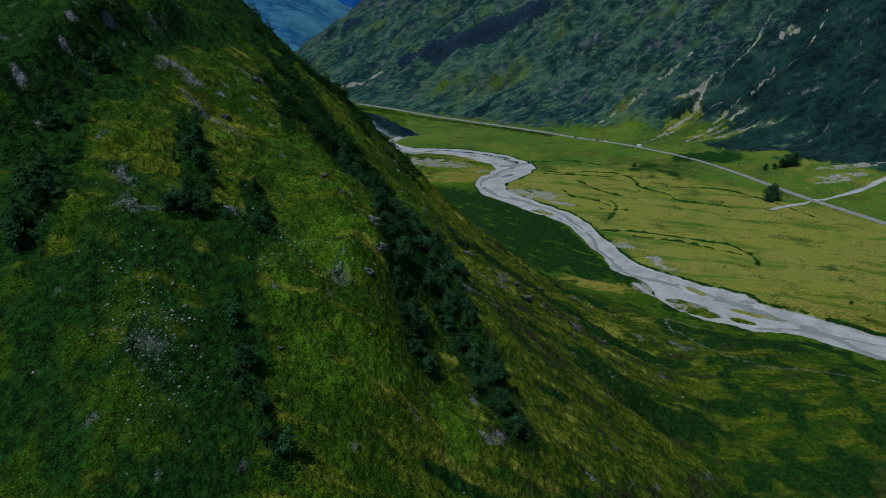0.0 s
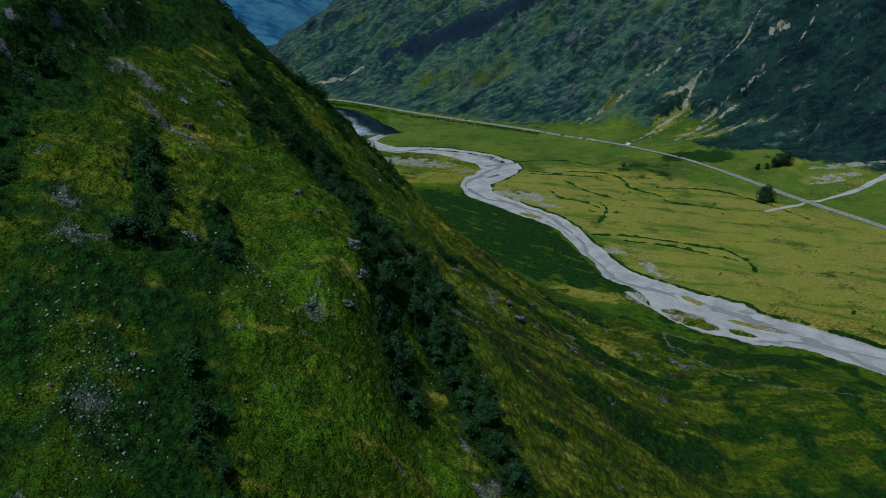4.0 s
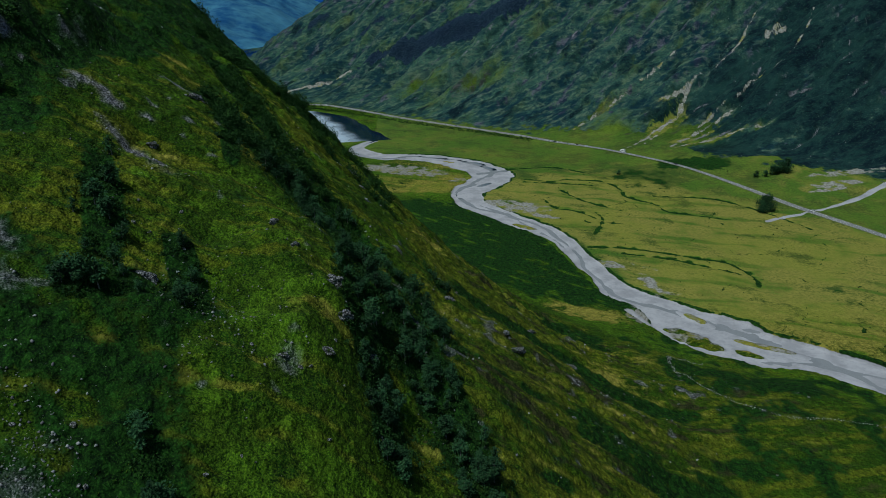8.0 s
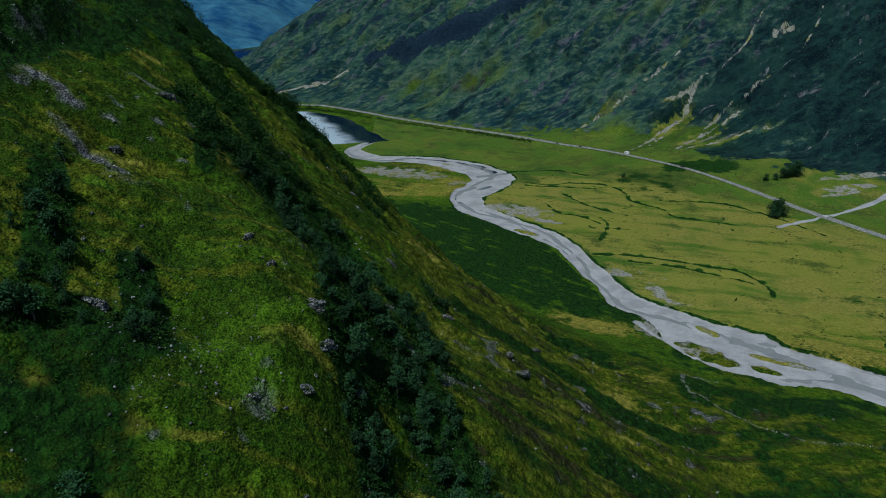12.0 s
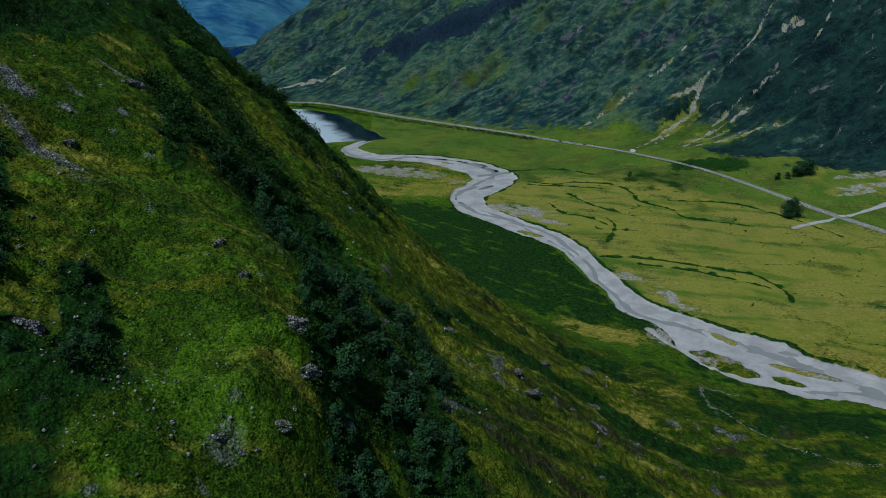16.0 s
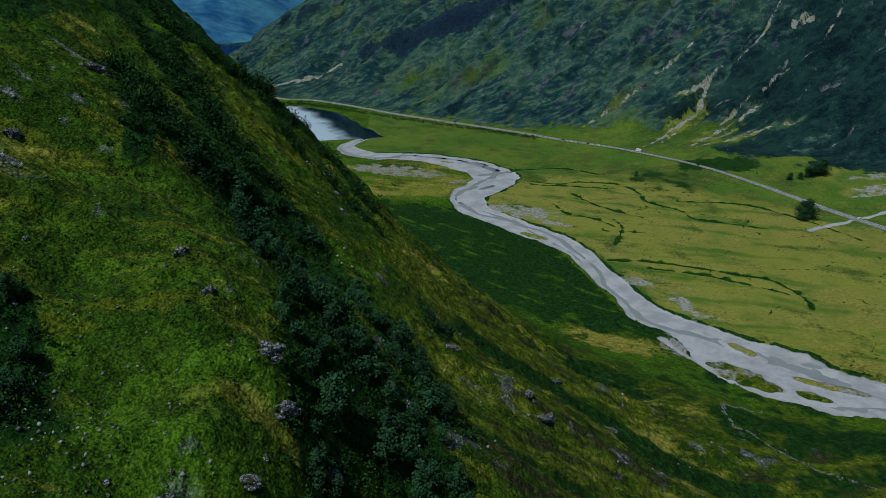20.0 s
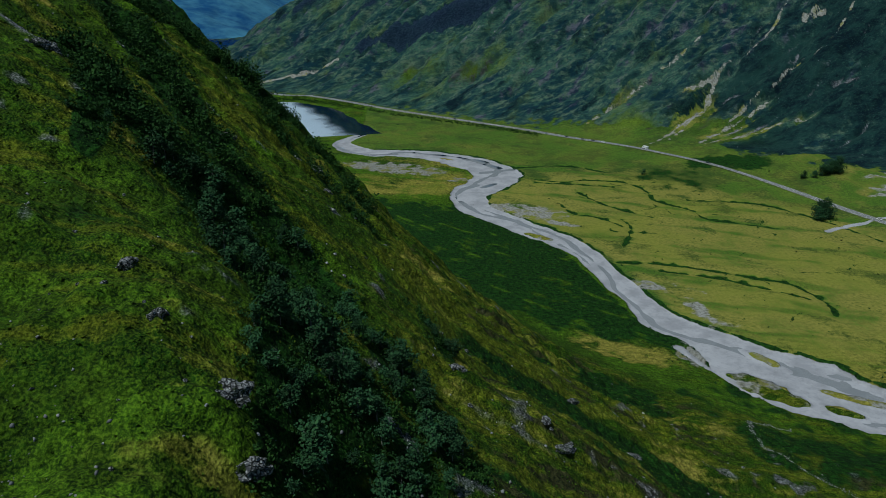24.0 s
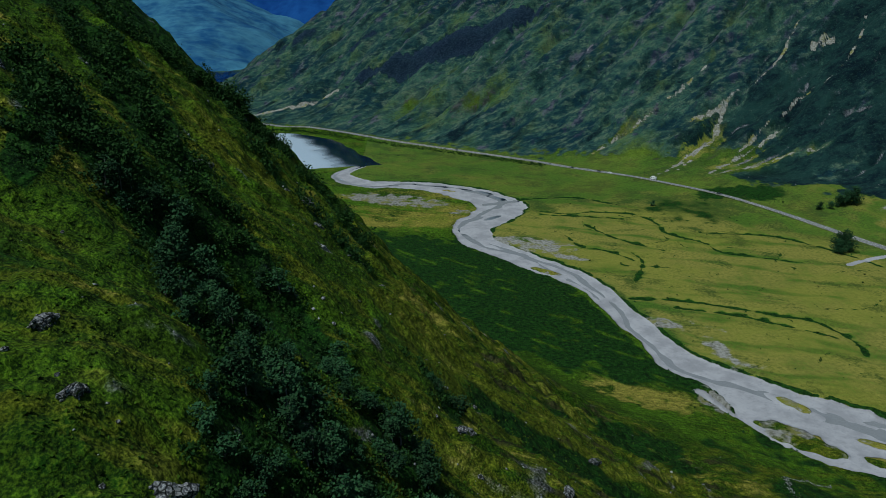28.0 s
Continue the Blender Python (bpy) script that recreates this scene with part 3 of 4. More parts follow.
    # bracken on the flank beyond the spur, darkened to paint its shade
    skirt = smooth(near_bank(x, y) - 10, 0, 6) * smooth(y - 520 - 0.75 * (120 - x) + 16 * n2, 0, 26) * smooth(815 - y - 0.3 * x + 20 * n2, 0, 30) * smooth(80 - up_side, 0, 30)
    patch = np.exp(-(((x - 316) * 0.12 + (y - 890 + 12 * n3 + 9 * n2) * 0.99) / 21) ** 4 - (((x - 316) * 0.99 - (y - 890) * 0.12 + 12 * n3) / 44) ** 4)
    # mask of the painted crease shade, with smaller dark patches above it
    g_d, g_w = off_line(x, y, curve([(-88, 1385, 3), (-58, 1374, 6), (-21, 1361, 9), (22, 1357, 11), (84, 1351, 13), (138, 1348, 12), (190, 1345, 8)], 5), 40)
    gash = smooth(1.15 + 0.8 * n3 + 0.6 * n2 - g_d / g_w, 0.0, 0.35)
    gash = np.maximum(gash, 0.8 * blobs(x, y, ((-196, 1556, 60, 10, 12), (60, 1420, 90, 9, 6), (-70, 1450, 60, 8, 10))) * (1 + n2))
    fern = np.maximum.reduce([hollow * (0.92 + 0.6 * n3) * smooth(x, -25, 0), (1 - tongue) * skirt * (0.84 + 0.4 * n3 + 0.5 * n2 + 0.3 * comb + 0.6 * layered((0.66 * x - 0.75 * y) * 0.2, 0.75 * x + 0.66 * y, 5, 2, 133)), smooth(1.9 * (1 + 1.8 * n3 + 1.0 * n2) - brook, -0.7, 1.4) * 0.9, patch, flatness * 0.75 * smooth(0.016 + 0.03 * n3 - old, 0, 0.02) * mead, 0.85 * smooth(2.2 * (1 + 0.8 * n3 + n2) - np.abs(r_d - r_w - 1.0), 0, 1.2) * (r_side < 0) * (x > -30)])
    fern = np.maximum(fern, smooth(35 - z, 0, 10) * (0.95 + 0.6 * n3 + 0.4 * n2) * np.exp(-(((x - 178) * 0.96 - (y - 416) * 0.28) / 52) ** 4 - (((x - 178) * 0.28 + (y - 416) * 0.96) / 15) ** 4))
    fern = np.maximum(fern, flatness * smooth(moor, 2, 6) * (0.62 + 0.9 * n2))
    fern = np.maximum(fern, lowmoor * (1 - tongue) * (0.36 + 0.8 * n2 + 0.4 * n3) * (1 - np.exp(-((x - 142) / 12) ** 2 - ((y - 430) / 10) ** 2)))
    fern = np.maximum(fern, 0.50 * dark_field * flatness * (1 + n2))
    belt = belt_cover(x, y)
    # fern on the lower left, deepened to stand for shade lying there
    fern = np.maximum(fern, on_n * (0.60 + 0.7 * n2 + 0.5 * n3) * smooth(-40 - x, 0, 16) * smooth(268 - y, 0, 30) * (1 - bright))
    cover["dry"] = np.clip(cover["dry"] + 0.30 * on_n * blobs(x, y, ((-36, 247, 12, 13), (-46, 226, 7, 10))) * (1 + n3), 0, 1)
    cover["bright"] = bright
    # undergrowth below the birches, darkened to stand for tree shade
    fern = np.maximum(fern, on_n * belt * (0.80 + 0.5 * n2 + 0.4 * n3))
    # more dark fern, the left patches deepened to stand for shade
    fern = np.maximum(fern, on_n * (0.80 + 0.7 * n2 + 0.5 * n3) * blobs(x, y, ((-106, 190, 26, 24, 0, 1.1), (-84, 160, 16, 26, 0, 0.75), (-90, 208, 16, 12, 0, 0.9), (-100, 228, 14, 8), (-64, 236, 14, 7, 20), (-72, 214, 16, 8, 10), (-122, 300, 14, 40), (-58, 300, 9, 16, 30, 0.7), (40, 282, 26, 9, -10, 0.8), (64, 352, 22, 6, -10, 0.8), (22, 312, 22, 7, -10, 0.75))))
    # the crag's shade put into the cover as dark fern, among its scrub
    fern = np.maximum(fern, on_n * (0.85 + 0.7 * n3 + 0.5 * n2) * smooth(edge_gap(x, y), -9, 0) * smooth(y, 205, 235))
    fern = np.maximum(fern, gash)
    # dark bracken and painted shade, deepening to the mountain's right
    dusk = smooth(along - 0.35 * up + 60 * n1, 60, 260)
    fern = np.maximum(fern, on_f * (0.82 + 0.3 * n1 + 0.3 * n3 + 0.4 * streak) * dusk)
    fern = np.maximum(fern, on_f * (0.24 + 0.5 * n2 + 0.7 * streak))
    cover["fern"] = np.clip(fern * (1 - isle), 0, 1)
    cover["heath"] = np.clip(on_f * (0.04 + 0.5 * n2 - 0.6 * streak + smooth(up, 60, 220) * 0.20 + 0.4 * strata) + on_n * smooth(x, -30, 5) * (0.12 + 0.5 * n3 - 0.65 * grain - 0.45 * comb_n + 0.10 * smooth(x, 5, 45) + 0.3 * blobs(x, y, ((33, 314, 22, 10), (52, 346, 22, 9), (52, 288, 22, 9), (84, 361, 26, 9)))) + flatness * smooth(moor, 2, 6) * (0.36 + 0.6 * n1), 0, 1)
    fs = layered(lean + 3 * n3, up * 0.16, 6.5, 3, 121, 0.6)
    scar = on_f * (smooth(crag + 0.25 * n3 - 0.2 * streak, 0.34, 0.66) * (0.30 + 0.8 * fs) * smooth(up, 40, 150))
    scar = np.maximum(scar, on_f * smooth(np.clip(gul, 0, 1), 0.90, 1.0) * smooth(along, 60, 170) * (0.28 + 1.1 * fs + 0.3 * n2) * smooth(up, 4, 30))
    turf = 0 * x
    for w, line in ((2.6, [(214, 1060), (240, 1076), (262, 1086), (284, 1093), (305, 1101), (331, 1112), (362, 1126)]), (4.2, [(256, 963), (285, 985), (308, 1011), (330, 1022), (344, 1035), (360, 1059), (376, 1074)]), (2.8, [(285, 975), (322, 1018)]), (2.2, [(318, 1053), (350, 1062), (384, 1078)]),
            (3.6, [(305, 946), (325, 968), (342, 980), (375, 996), (406, 1013)]), (2.0, [(342, 980), (366, 1000), (400, 1022)]), (1.6, [(406, 1017), (425, 1030), (445, 1043), (481, 1046), (519, 1079), (540, 1110)]), (2.2, [(300, 943), (330, 955), (366, 964), (401, 967), (435, 963)]), (1.6, [(360, 1062), (398, 1085), (440, 1110)]), (2.4, [(400, 1075), (419, 1087), (440, 1100), (475, 1140)]), (6.0, [(475, 1093), (497, 1098)])):
        d, _ = off_line(x, y, curve(line, 4), 30)
        grit = np.maximum(grit, smooth(w * (0.60 + 0.7 * n3 + 0.7 * fs) - d, -1.8, 1.5) * (0.70 + 0.3 * n3 + 0.5 * fs))
        turf = np.maximum(turf, smooth(3.0 * w * (1 + n3 + fs) - d, -3, 8) * (w > 2.0) * smooth(120 - up, 0, 60))
    trail, _ = off_line(x, y, curve([(-260, 1385), (-216, 1377), (-174, 1371), (-144, 1378), (-120, 1381), (-103, 1383)], 5), 20)
    glade = np.exp(-((x - 15) / 46) ** 2 - ((y - 1282) / 26) ** 2) + np.exp(-((x - 95) / 50) ** 2 - ((y - 1228) / 18) ** 2)
    fan = np.maximum(np.exp(-(((x - 262) * 0.75 + (y - 1020) * 0.66) / 22) ** 2 - (((x - 262) * 0.66 - (y - 1020) * 0.75) / 34) ** 2), np.exp(-(((x - 335) * 0.75 + (y - 985) * 0.66) / 26) ** 2 - (((x - 335) * 0.66 - (y - 985) * 0.75) / 46) ** 2))
    cliff = smooth(edge_gap(x, y), -3, 4) * smooth(26 - edge_gap(x, y), 0, 10) * smooth(y, 225, 262) * smooth(420 - y, 0, 60)
    rock = scar + on_n * (smooth(n3 + 0.6 * rib, 0.34, 0.70) * 0.6) + cliff * (0.10 + 0.7 * n3)
    for gx, gy, ra, rb, turn in ((-89, 305, 15, 4.5, 0.69), (-104, 329, 13, 3.5, 0.0), (-95, 331, 5, 3, 0.2), (-34, 236, 4.5, 7, 0.2), (-104, 242, 7, 6, 0.3), (-97, 229, 7, 8, 0.3), (-80, 186, 8, 12, 0.2), (28, 337, 26, 2.2, 0.05), (78, 320, 16, 2.4, 0.1), (-93, 368, 12, 3, 0.6)):
        c, s = math.cos(turn), math.sin(turn)
        q = (((x - gx) * c - (y - gy) * s) / ra) ** 2 + (((x - gx) * s + (y - gy) * c) / rb) ** 2
        rock = np.maximum(rock, (1.0 if gx < -85 and gy > 300 else 0.58 if gx < 0 and gx != -80 else 0.42) * np.exp(-q * 0.8) * (0.8 + 0.8 * n3 + 0.6 * grain))
    cover["plain"] = np.clip(0.80 * flatness * smooth(y, 440, 560) * (near_bank(x, y) < 0) + 0.70 * on_f, 0, 1)
    cover["rock"] = np.clip(rock * (1 - 0.8 * gash), 0, 1)
    cover["heath"] = cover["heath"] * (1 - gash)
    grit = np.maximum(grit, smooth(3.0 * (1 + 0.4 * n3) - trail, -1, 1.5) * 0.8)
    grit = np.maximum(grit, isle * (0.42 + 0.9 * n3 + 0.4 * n2))
    cover["grit"] = np.clip(grit, 0, 1)
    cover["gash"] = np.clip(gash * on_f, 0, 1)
    cover["alpine_haze"] = np.clip(smooth(up + 24 * smooth(190 - x + 30 * n2, 0, 60) + foot + 6 * n3, -4, 22) - 0.9 * fan - 0.55 * turf - 0.5 * glade * (1 + n2), 0, 1)
    cover["fern"] = cover["fern"] * (1 - 0.9 * np.clip(fan + 0.8 * turf + 0.6 * glade, 0, 1))
    cover["lush"] = np.clip(cover["lush"] * (1 - 0.6 * turf) + (0.22 * fan + 0.12 * glade) * on_f, 0, 1)
    cover["dry"] = np.clip(cover["dry"] + (0.24 * turf + 0.12 * fan) * on_f, 0, 1)
    return z, cover


def road_z(x, y):
    up = 0.595 * (x - 129) + 0.804 * (y - 1106)
    return 1.0 + 9.0 * smooth(up, -150, 10) * smooth(x, 150, 330) + 3.0 * smooth(y, 1080, 1280)


def ground_z(x, y):
    return float(land(np.array([float(x)]), np.array([float(y)]))[0][0])


def place_mesh(name, verts, faces, mat, smooth_faces=False):
    me = bpy.data.meshes.new(name)
    me.from_pydata(verts, [], faces)
    me.materials.append(mat)
    if smooth_faces:
        me.polygons.foreach_set("use_smooth", [True] * len(me.polygons))
    return me


def ground():
    """One sheet, fine where the walk looks and coarse behind it, in rings about a point behind the start."""
    cx, cy = 0.0, -120.0
    fine = np.radians(np.linspace(-33, 37, 820))
    rest = np.radians(np.linspace(37, 327, 60))[1:-1]
    ang = np.concatenate([fine, rest])
    rad = np.concatenate([np.linspace(8, 255, 14), np.arange(258, 640, 0.7), np.geomspace(640, 1750, 500), np.geomspace(1756, 4600, 60)])
    a, r = np.meshgrid(ang, rad)
    x, y = cx + r * np.sin(a), cy + r * np.cos(a)
    nr, na = x.shape
    z, cover = land(x.ravel(), y.ravel())
    co = np.stack([x.ravel(), y.ravel(), z], 1)
    i, j = np.meshgrid(np.arange(nr - 1), np.arange(na), indexing="ij")
    j2 = (j + 1) % na
    quads = np.stack([i * na + j, (i + 1) * na + j, (i + 1) * na + j2, i * na + j2], -1).reshape(-1, 4)[:, ::-1]
    me = bpy.data.meshes.new("ground")
    me.vertices.add(len(co))
    me.vertices.foreach_set("co", co.ravel())
    me.loops.add(quads.size)
    me.loops.foreach_set("vertex_index", quads.ravel())
    me.polygons.add(len(quads))
    me.polygons.foreach_set("loop_start", np.arange(0, quads.size, 4))
    me.polygons.foreach_set("use_smooth", np.ones(len(quads), bool))
    me.update(calc_edges=True)
    cover.pop("bright")
    for name, values in cover.items():
        me.attributes.new(name, "FLOAT", "POINT").data.foreach_set("value", values.astype(np.float32))
    me.materials.append(MOOR)
    return tagged(new("ground", me), "grass, bracken and scree ground of a mountain glen", "ground", kind="structure")


ground()


def water():
    """Still water at one level: it shows wherever the ground lies lower. It is ruffled and painted pale with sky sheen
    past a line set to fit the camera's view.
    """
    xs, ys = np.meshgrid(np.linspace(-260, 480, 297), np.linspace(250, 1300, 421))
    n = xs.shape[1]
    verts = np.stack([xs, ys, np.full(xs.shape, WATER_Z)], -1).reshape(-1, 3)
    faces = [(r * n + c, r * n + c + 1, (r + 1) * n + c + 1, (r + 1) * n + c) for r in range(xs.shape[0] - 1) for c in range(n - 1)]
    me = place_mesh("water", verts.tolist(), faces, WATER, True)
    x, y = xs.ravel(), ys.ravel()
    pale_side = -(0.93 * (x + 74) + 0.36 * (y - 1089)) + 16 * waves(x, y, 40, 6) + 5 * waves(x, y, 12, 7)
    ruffle = np.maximum(smooth(pale_side, 0, 26), 0.28 * smooth(1040 - y, 0, 20) * smooth(waves(x, y, 13, 4) + 0.6 * waves(x, y, 30, 3), -0.30, -0.10))
    me.attributes.new("ruffle", "FLOAT", "POINT").data.foreach_set("value", ruffle.astype(np.float32))
    # where the river takes its painted grey sky sheen
    river_sheen = smooth(1046 - y, 0, 24) * (1 - blobs(x, y, POOLS, 3)) * smooth(waves(x, y, 13, 4) + 0.6 * waves(x, y, 30, 3), -0.38, -0.20)
    river_sheen = np.maximum(river_sheen, 0.9 * smooth(815 - y, 0, 25))
    me.attributes.new("river_sheen", "FLOAT", "POINT").data.foreach_set("value", river_sheen.astype(np.float32))
    return tagged(new("water", me), "wind-ruffled loch and shallow braided river water", "water", kind="structure")


water()


def ribbon(line, offsets, z_up):
    """A strip along a line between two sideways offsets, laid z_up over the road's bed."""
    t = np.gradient(line[:, :2], axis=0)
    t = t / np.linalg.norm(t, axis=1)[:, None]
    side = np.stack([t[:, 1], -t[:, 0]], 1)
    verts, faces = [], []
    for k, o in enumerate(offsets):
        q = line[:, :2] + side * o
        verts += [(float(a), float(b), float(c)) for (a, b), c in zip(q, road_z(line[:, 0], line[:, 1]) + z_up)]
    n = len(line)
    for k in range(len(offsets) - 1):
        faces += [(k * n + i, k * n + i + 1, (k + 1) * n + i + 1, (k + 1) * n + i) for i in range(n - 1)]
    return verts, [f[::-1] for f in faces]


FINE_ROAD = curve(ROAD[::2, :2], 10)
tagged(new("road", place_mesh("road", *ribbon(FINE_ROAD, (-3.2, 3.2), 0.16), ASPHALT)), "pale grey two-lane asphalt road along the valley floor", "road", kind="structure")
tagged(new("verge", place_mesh("verge", *ribbon(FINE_ROAD, (-4.6, 4.6), 0.10), VERGE)), "gravel verge beside the valley road", "verge", kind="structure")
for o in (-2.95, 2.95, 0.0):
    tagged(new("road_marking", place_mesh("road_marking", *ribbon(FINE_ROAD, (o - 0.07, o + 0.07), 0.166), LINE)), "worn white painted line on the road", "road marking", kind="structure")


def far_hills():
    for name, x0, x1, y0, y1, fn, mat, label in (
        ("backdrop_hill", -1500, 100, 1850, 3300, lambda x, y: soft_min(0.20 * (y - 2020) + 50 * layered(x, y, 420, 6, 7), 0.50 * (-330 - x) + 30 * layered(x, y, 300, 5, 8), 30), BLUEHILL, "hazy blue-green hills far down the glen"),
        ("backdrop_peak", -1800, 1200, 3300, 4700, lambda x, y: 0.45 * (y - 3450) + 160 * layered(x, y, 900, 5, 9) + 0.15 * (x + 600), BLUEPEAK, "far mountain at the glen's end, tinted blue with haze")):
        xs, ys = np.meshgrid(np.linspace(x0, x1, 220), np.linspace(y0, y1, 200))
        z = fn(xs, ys)
        verts = np.stack([xs, ys, z], -1).reshape(-1, 3)
        n = xs.shape[1]
        faces = [(r * n + c, r * n + c + 1, (r + 1) * n + c + 1, (r + 1) * n + c) for r in range(xs.shape[0] - 1) for c in range(n - 1)]
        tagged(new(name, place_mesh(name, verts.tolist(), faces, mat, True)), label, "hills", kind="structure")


far_hills()


# ---- trees ----
def part(name, me, parent, label=""):
    ob = new(name, me)
    ob.parent = parent
    return tagged(ob, label)


def tube(path, radii, sides=6):
    verts, faces = [], []
    for (c, r) in zip(path, radii):
        verts += [(c[0] + r * math.cos(2 * math.pi * k / sides), c[1] + r * math.sin(2 * math.pi * k / sides), c[2]) for k in range(sides)]
    for i in range(len(path) - 1):
        for k in range(sides):
            a, b = i * sides + k, i * sides + (k + 1) % sides
            faces.append((a, b, b + sides, a + sides))
    return verts, faces


def tree_meshes(seed, height, width, leaves):
    r = random.Random(seed)
    verts, faces = [], []
    lean = (r.uniform(-0.5, 0.5), r.uniform(-0.5, 0.5))
    spine = [Vector((lean[0] * s * s + 0.15 * math.sin(4 * s + seed), lean[1] * s * s, -0.6 + s * (height * 0.9 + 0.6))) for s in (0, 0.15, 0.35, 0.55, 0.75, 1.0)]
    base = 0.018 * height + 0.03
    v, f = tube(spine, [base * k for k in (1.3, 1.0, 0.8, 0.55, 0.35, 0.08)], 7)
    verts += v
    faces += f
    lobes = []
    for k in range(9):
        s = r.uniform(0.25, 0.92)
        root = spine[min(4, int(s * 5))].lerp(spine[min(5, int(s * 5) + 1)], s * 5 % 1)
        a = r.uniform(0, 2 * math.pi)
        out = width * 0.5 * r.uniform(0.45, 1.0) * (1.15 - 0.6 * s)
        tip = root + Vector((math.cos(a) * out, math.sin(a) * out, out * r.uniform(0.25, 0.8)))
        mid = root.lerp(tip, 0.5) + Vector((0, 0, -0.08 * out))
        v, f = tube([root, mid, tip], [base * 0.35, base * 0.22, base * 0.06], 5)
        faces += [tuple(i + len(verts) for i in q) for q in f]
        verts += v
        lobes.append((tip, width * r.uniform(0.20, 0.34)))
        lobes.append((mid, width * r.uniform(0.14, 0.24)))
    lobes.append((spine[-1], width * 0.2))
    trunk = place_mesh("trunk", verts, faces, BARK, True)
    lv, lf = [], []
    for k in range(leaves):
        c, rad = r.choice(lobes)
        d = Vector((r.gauss(0, 1), r.gauss(0, 1), r.gauss(0, 0.8))).normalized() * rad * (r.random() ** 0.4)
        p = c + d
        size = r.uniform(0.16, 0.34) * (0.7 + height / 16)
        q = Euler((r.uniform(-0.9, 0.9), r.uniform(-0.9, 0.9), r.uniform(0, 6.3))).to_matrix()
        n = len(lv)
        lv += [tuple(p + q @ Vector(o) * size) for o in ((-1, -0.5, 0), (0.1, -0.75, 0.15), (1, 0.1, 0), (0.2, 0.8, -0.15), (-0.8, 0.5, 0.1))]
        lf.append((n, n + 1, n + 2, n + 3, n + 4))
    return trunk, place_mesh("crown", lv, lf, LEAF)


TREE_KINDS = [tree_meshes(s, h, w, n) for s, h, w, n in ((1, 8.0, 6.0, 620), (2, 6.5, 5.6, 520), (3, 9.5, 6.4, 700), (4, 5.0, 5.4, 460), (5, 7.2, 4.6, 480), (6, 7.5, 8.5, 1500), (7, 8.0, 9.0, 1500))]


def plant_tree(kind, x, y, size, spin, label, category, group, z=None):
    root = new("tree")
    root.matrix_world = Matrix.Translation((x, y, ground_z(x, y) if z is None else z)) @ pose(0, 0, 0, 0, 0, spin) @ Matrix.Diagonal((size, size, size * (0.85 + 0.3 * ((spin % 37) / 37)), 1))
    trunk, crown = TREE_KINDS[kind]
    part("trunk", trunk, root)
    part("crown", crown, root)
    return tagged(root, label, category, group)


pick = random.Random(5)
spots = []
for line, count in BELTS:
    for _ in range(count):
        k = pick.randrange(len(line))
        off, way = line[k, 2] * pick.uniform(-1, 1), pick.uniform(0, 6.28)
        spots.append((line[k, 0] + off * math.cos(way) + pick.gauss(0, 1.5), line[k, 1] + off * math.sin(way) + pick.gauss(0, 1.5)))
heights = land(np.array([s[0] for s in spots]), np.array([s[1] for s in spots]))[0]
order = sorted(range(len(spots)), key=lambda k: spots[k][1] + 0.4 * abs(spots[k][0]))
for k in order[:288]:
    plant_tree(pick.randrange(5), *spots[k], pick.uniform(0.40, 0.95), pick.uniform(0, 360), "dark green birch growing in a hillside gully", "tree", "birches in the hillside gullies", float(heights[k]))
FAR_BIRCHES = np.array([spots[k] for k in order[288:]])
for x, y, s in ((327, 733, 1.4), (335, 736, 1.6), (331, 741, 1.5), (384, 838, 1.5), (391, 841, 1.7), (399, 840, 1.6), (374, 833, 0.9), (364, 834, 0.8), (225, 868, 0.6)):
    plant_tree(5 + pick.randrange(2), x, y, s, pick.uniform(0, 360), "broad dark tree standing near the valley road", "tree", "trees by the valley road")


# ---- undergrowth, thickets and stones ----
def joined(name, pieces, mat, label, category):
    """Many small pieces (corner arrays, each a list of faces) as one object of stuff."""
    verts = np.concatenate([v for v, _ in pieces])
    faces, base = [], 0
    for v, f in pieces:
        faces.append(f + base)
        base += len(v)
    faces = np.concatenate(faces)
    me = bpy.data.meshes.new(name)
    k = faces.shape[1]
    me.vertices.add(len(verts))
    me.vertices.foreach_set("co", verts.ravel())
    me.loops.add(faces.size)
    me.loops.foreach_set("vertex_index", faces.ravel())
    me.polygons.add(len(faces))
    me.polygons.foreach_set("loop_start", np.arange(0, faces.size, k))
    me.update(calc_edges=True)
    me.materials.append(mat)
    return tagged(new(name, me), label, category, kind="stuff")


def islands(name, a, b, c, rough=0.8):
    m, t, p = shader(name)
    rnd = t.nodes.new("ShaderNodeNewGeometry").outputs["Random Per Island"]
    n = tex(t, 0.05, 3.0).outputs[0]
    col = mix(t, ramp(t, rnd, 0.0, 1.0), a, b)
    col = mix(t, calc(t, "MULTIPLY", ramp(t, n, 0.45, 0.62), 0.7), col, c)
    link(t, col, p.inputs["Base Color"])
    p.inputs["Roughness"].default_value = rough
    p.inputs["Specular IOR Level"].default_value = 0.08
    return m


BRACKEN = islands("bracken", (0.010, 0.030, 0.001), (0.050, 0.100, 0.004), (0.050, 0.070, 0.003))
SHRUB = islands("thicket_leaves", (0.007, 0.026, 0.006), (0.030, 0.072, 0.012), (0.016, 0.044, 0.012))
LOOSE = islands("loose_stone", (0.07, 0.07, 0.072), (0.32, 0.32, 0.325), (0.15, 0.15, 0.155))


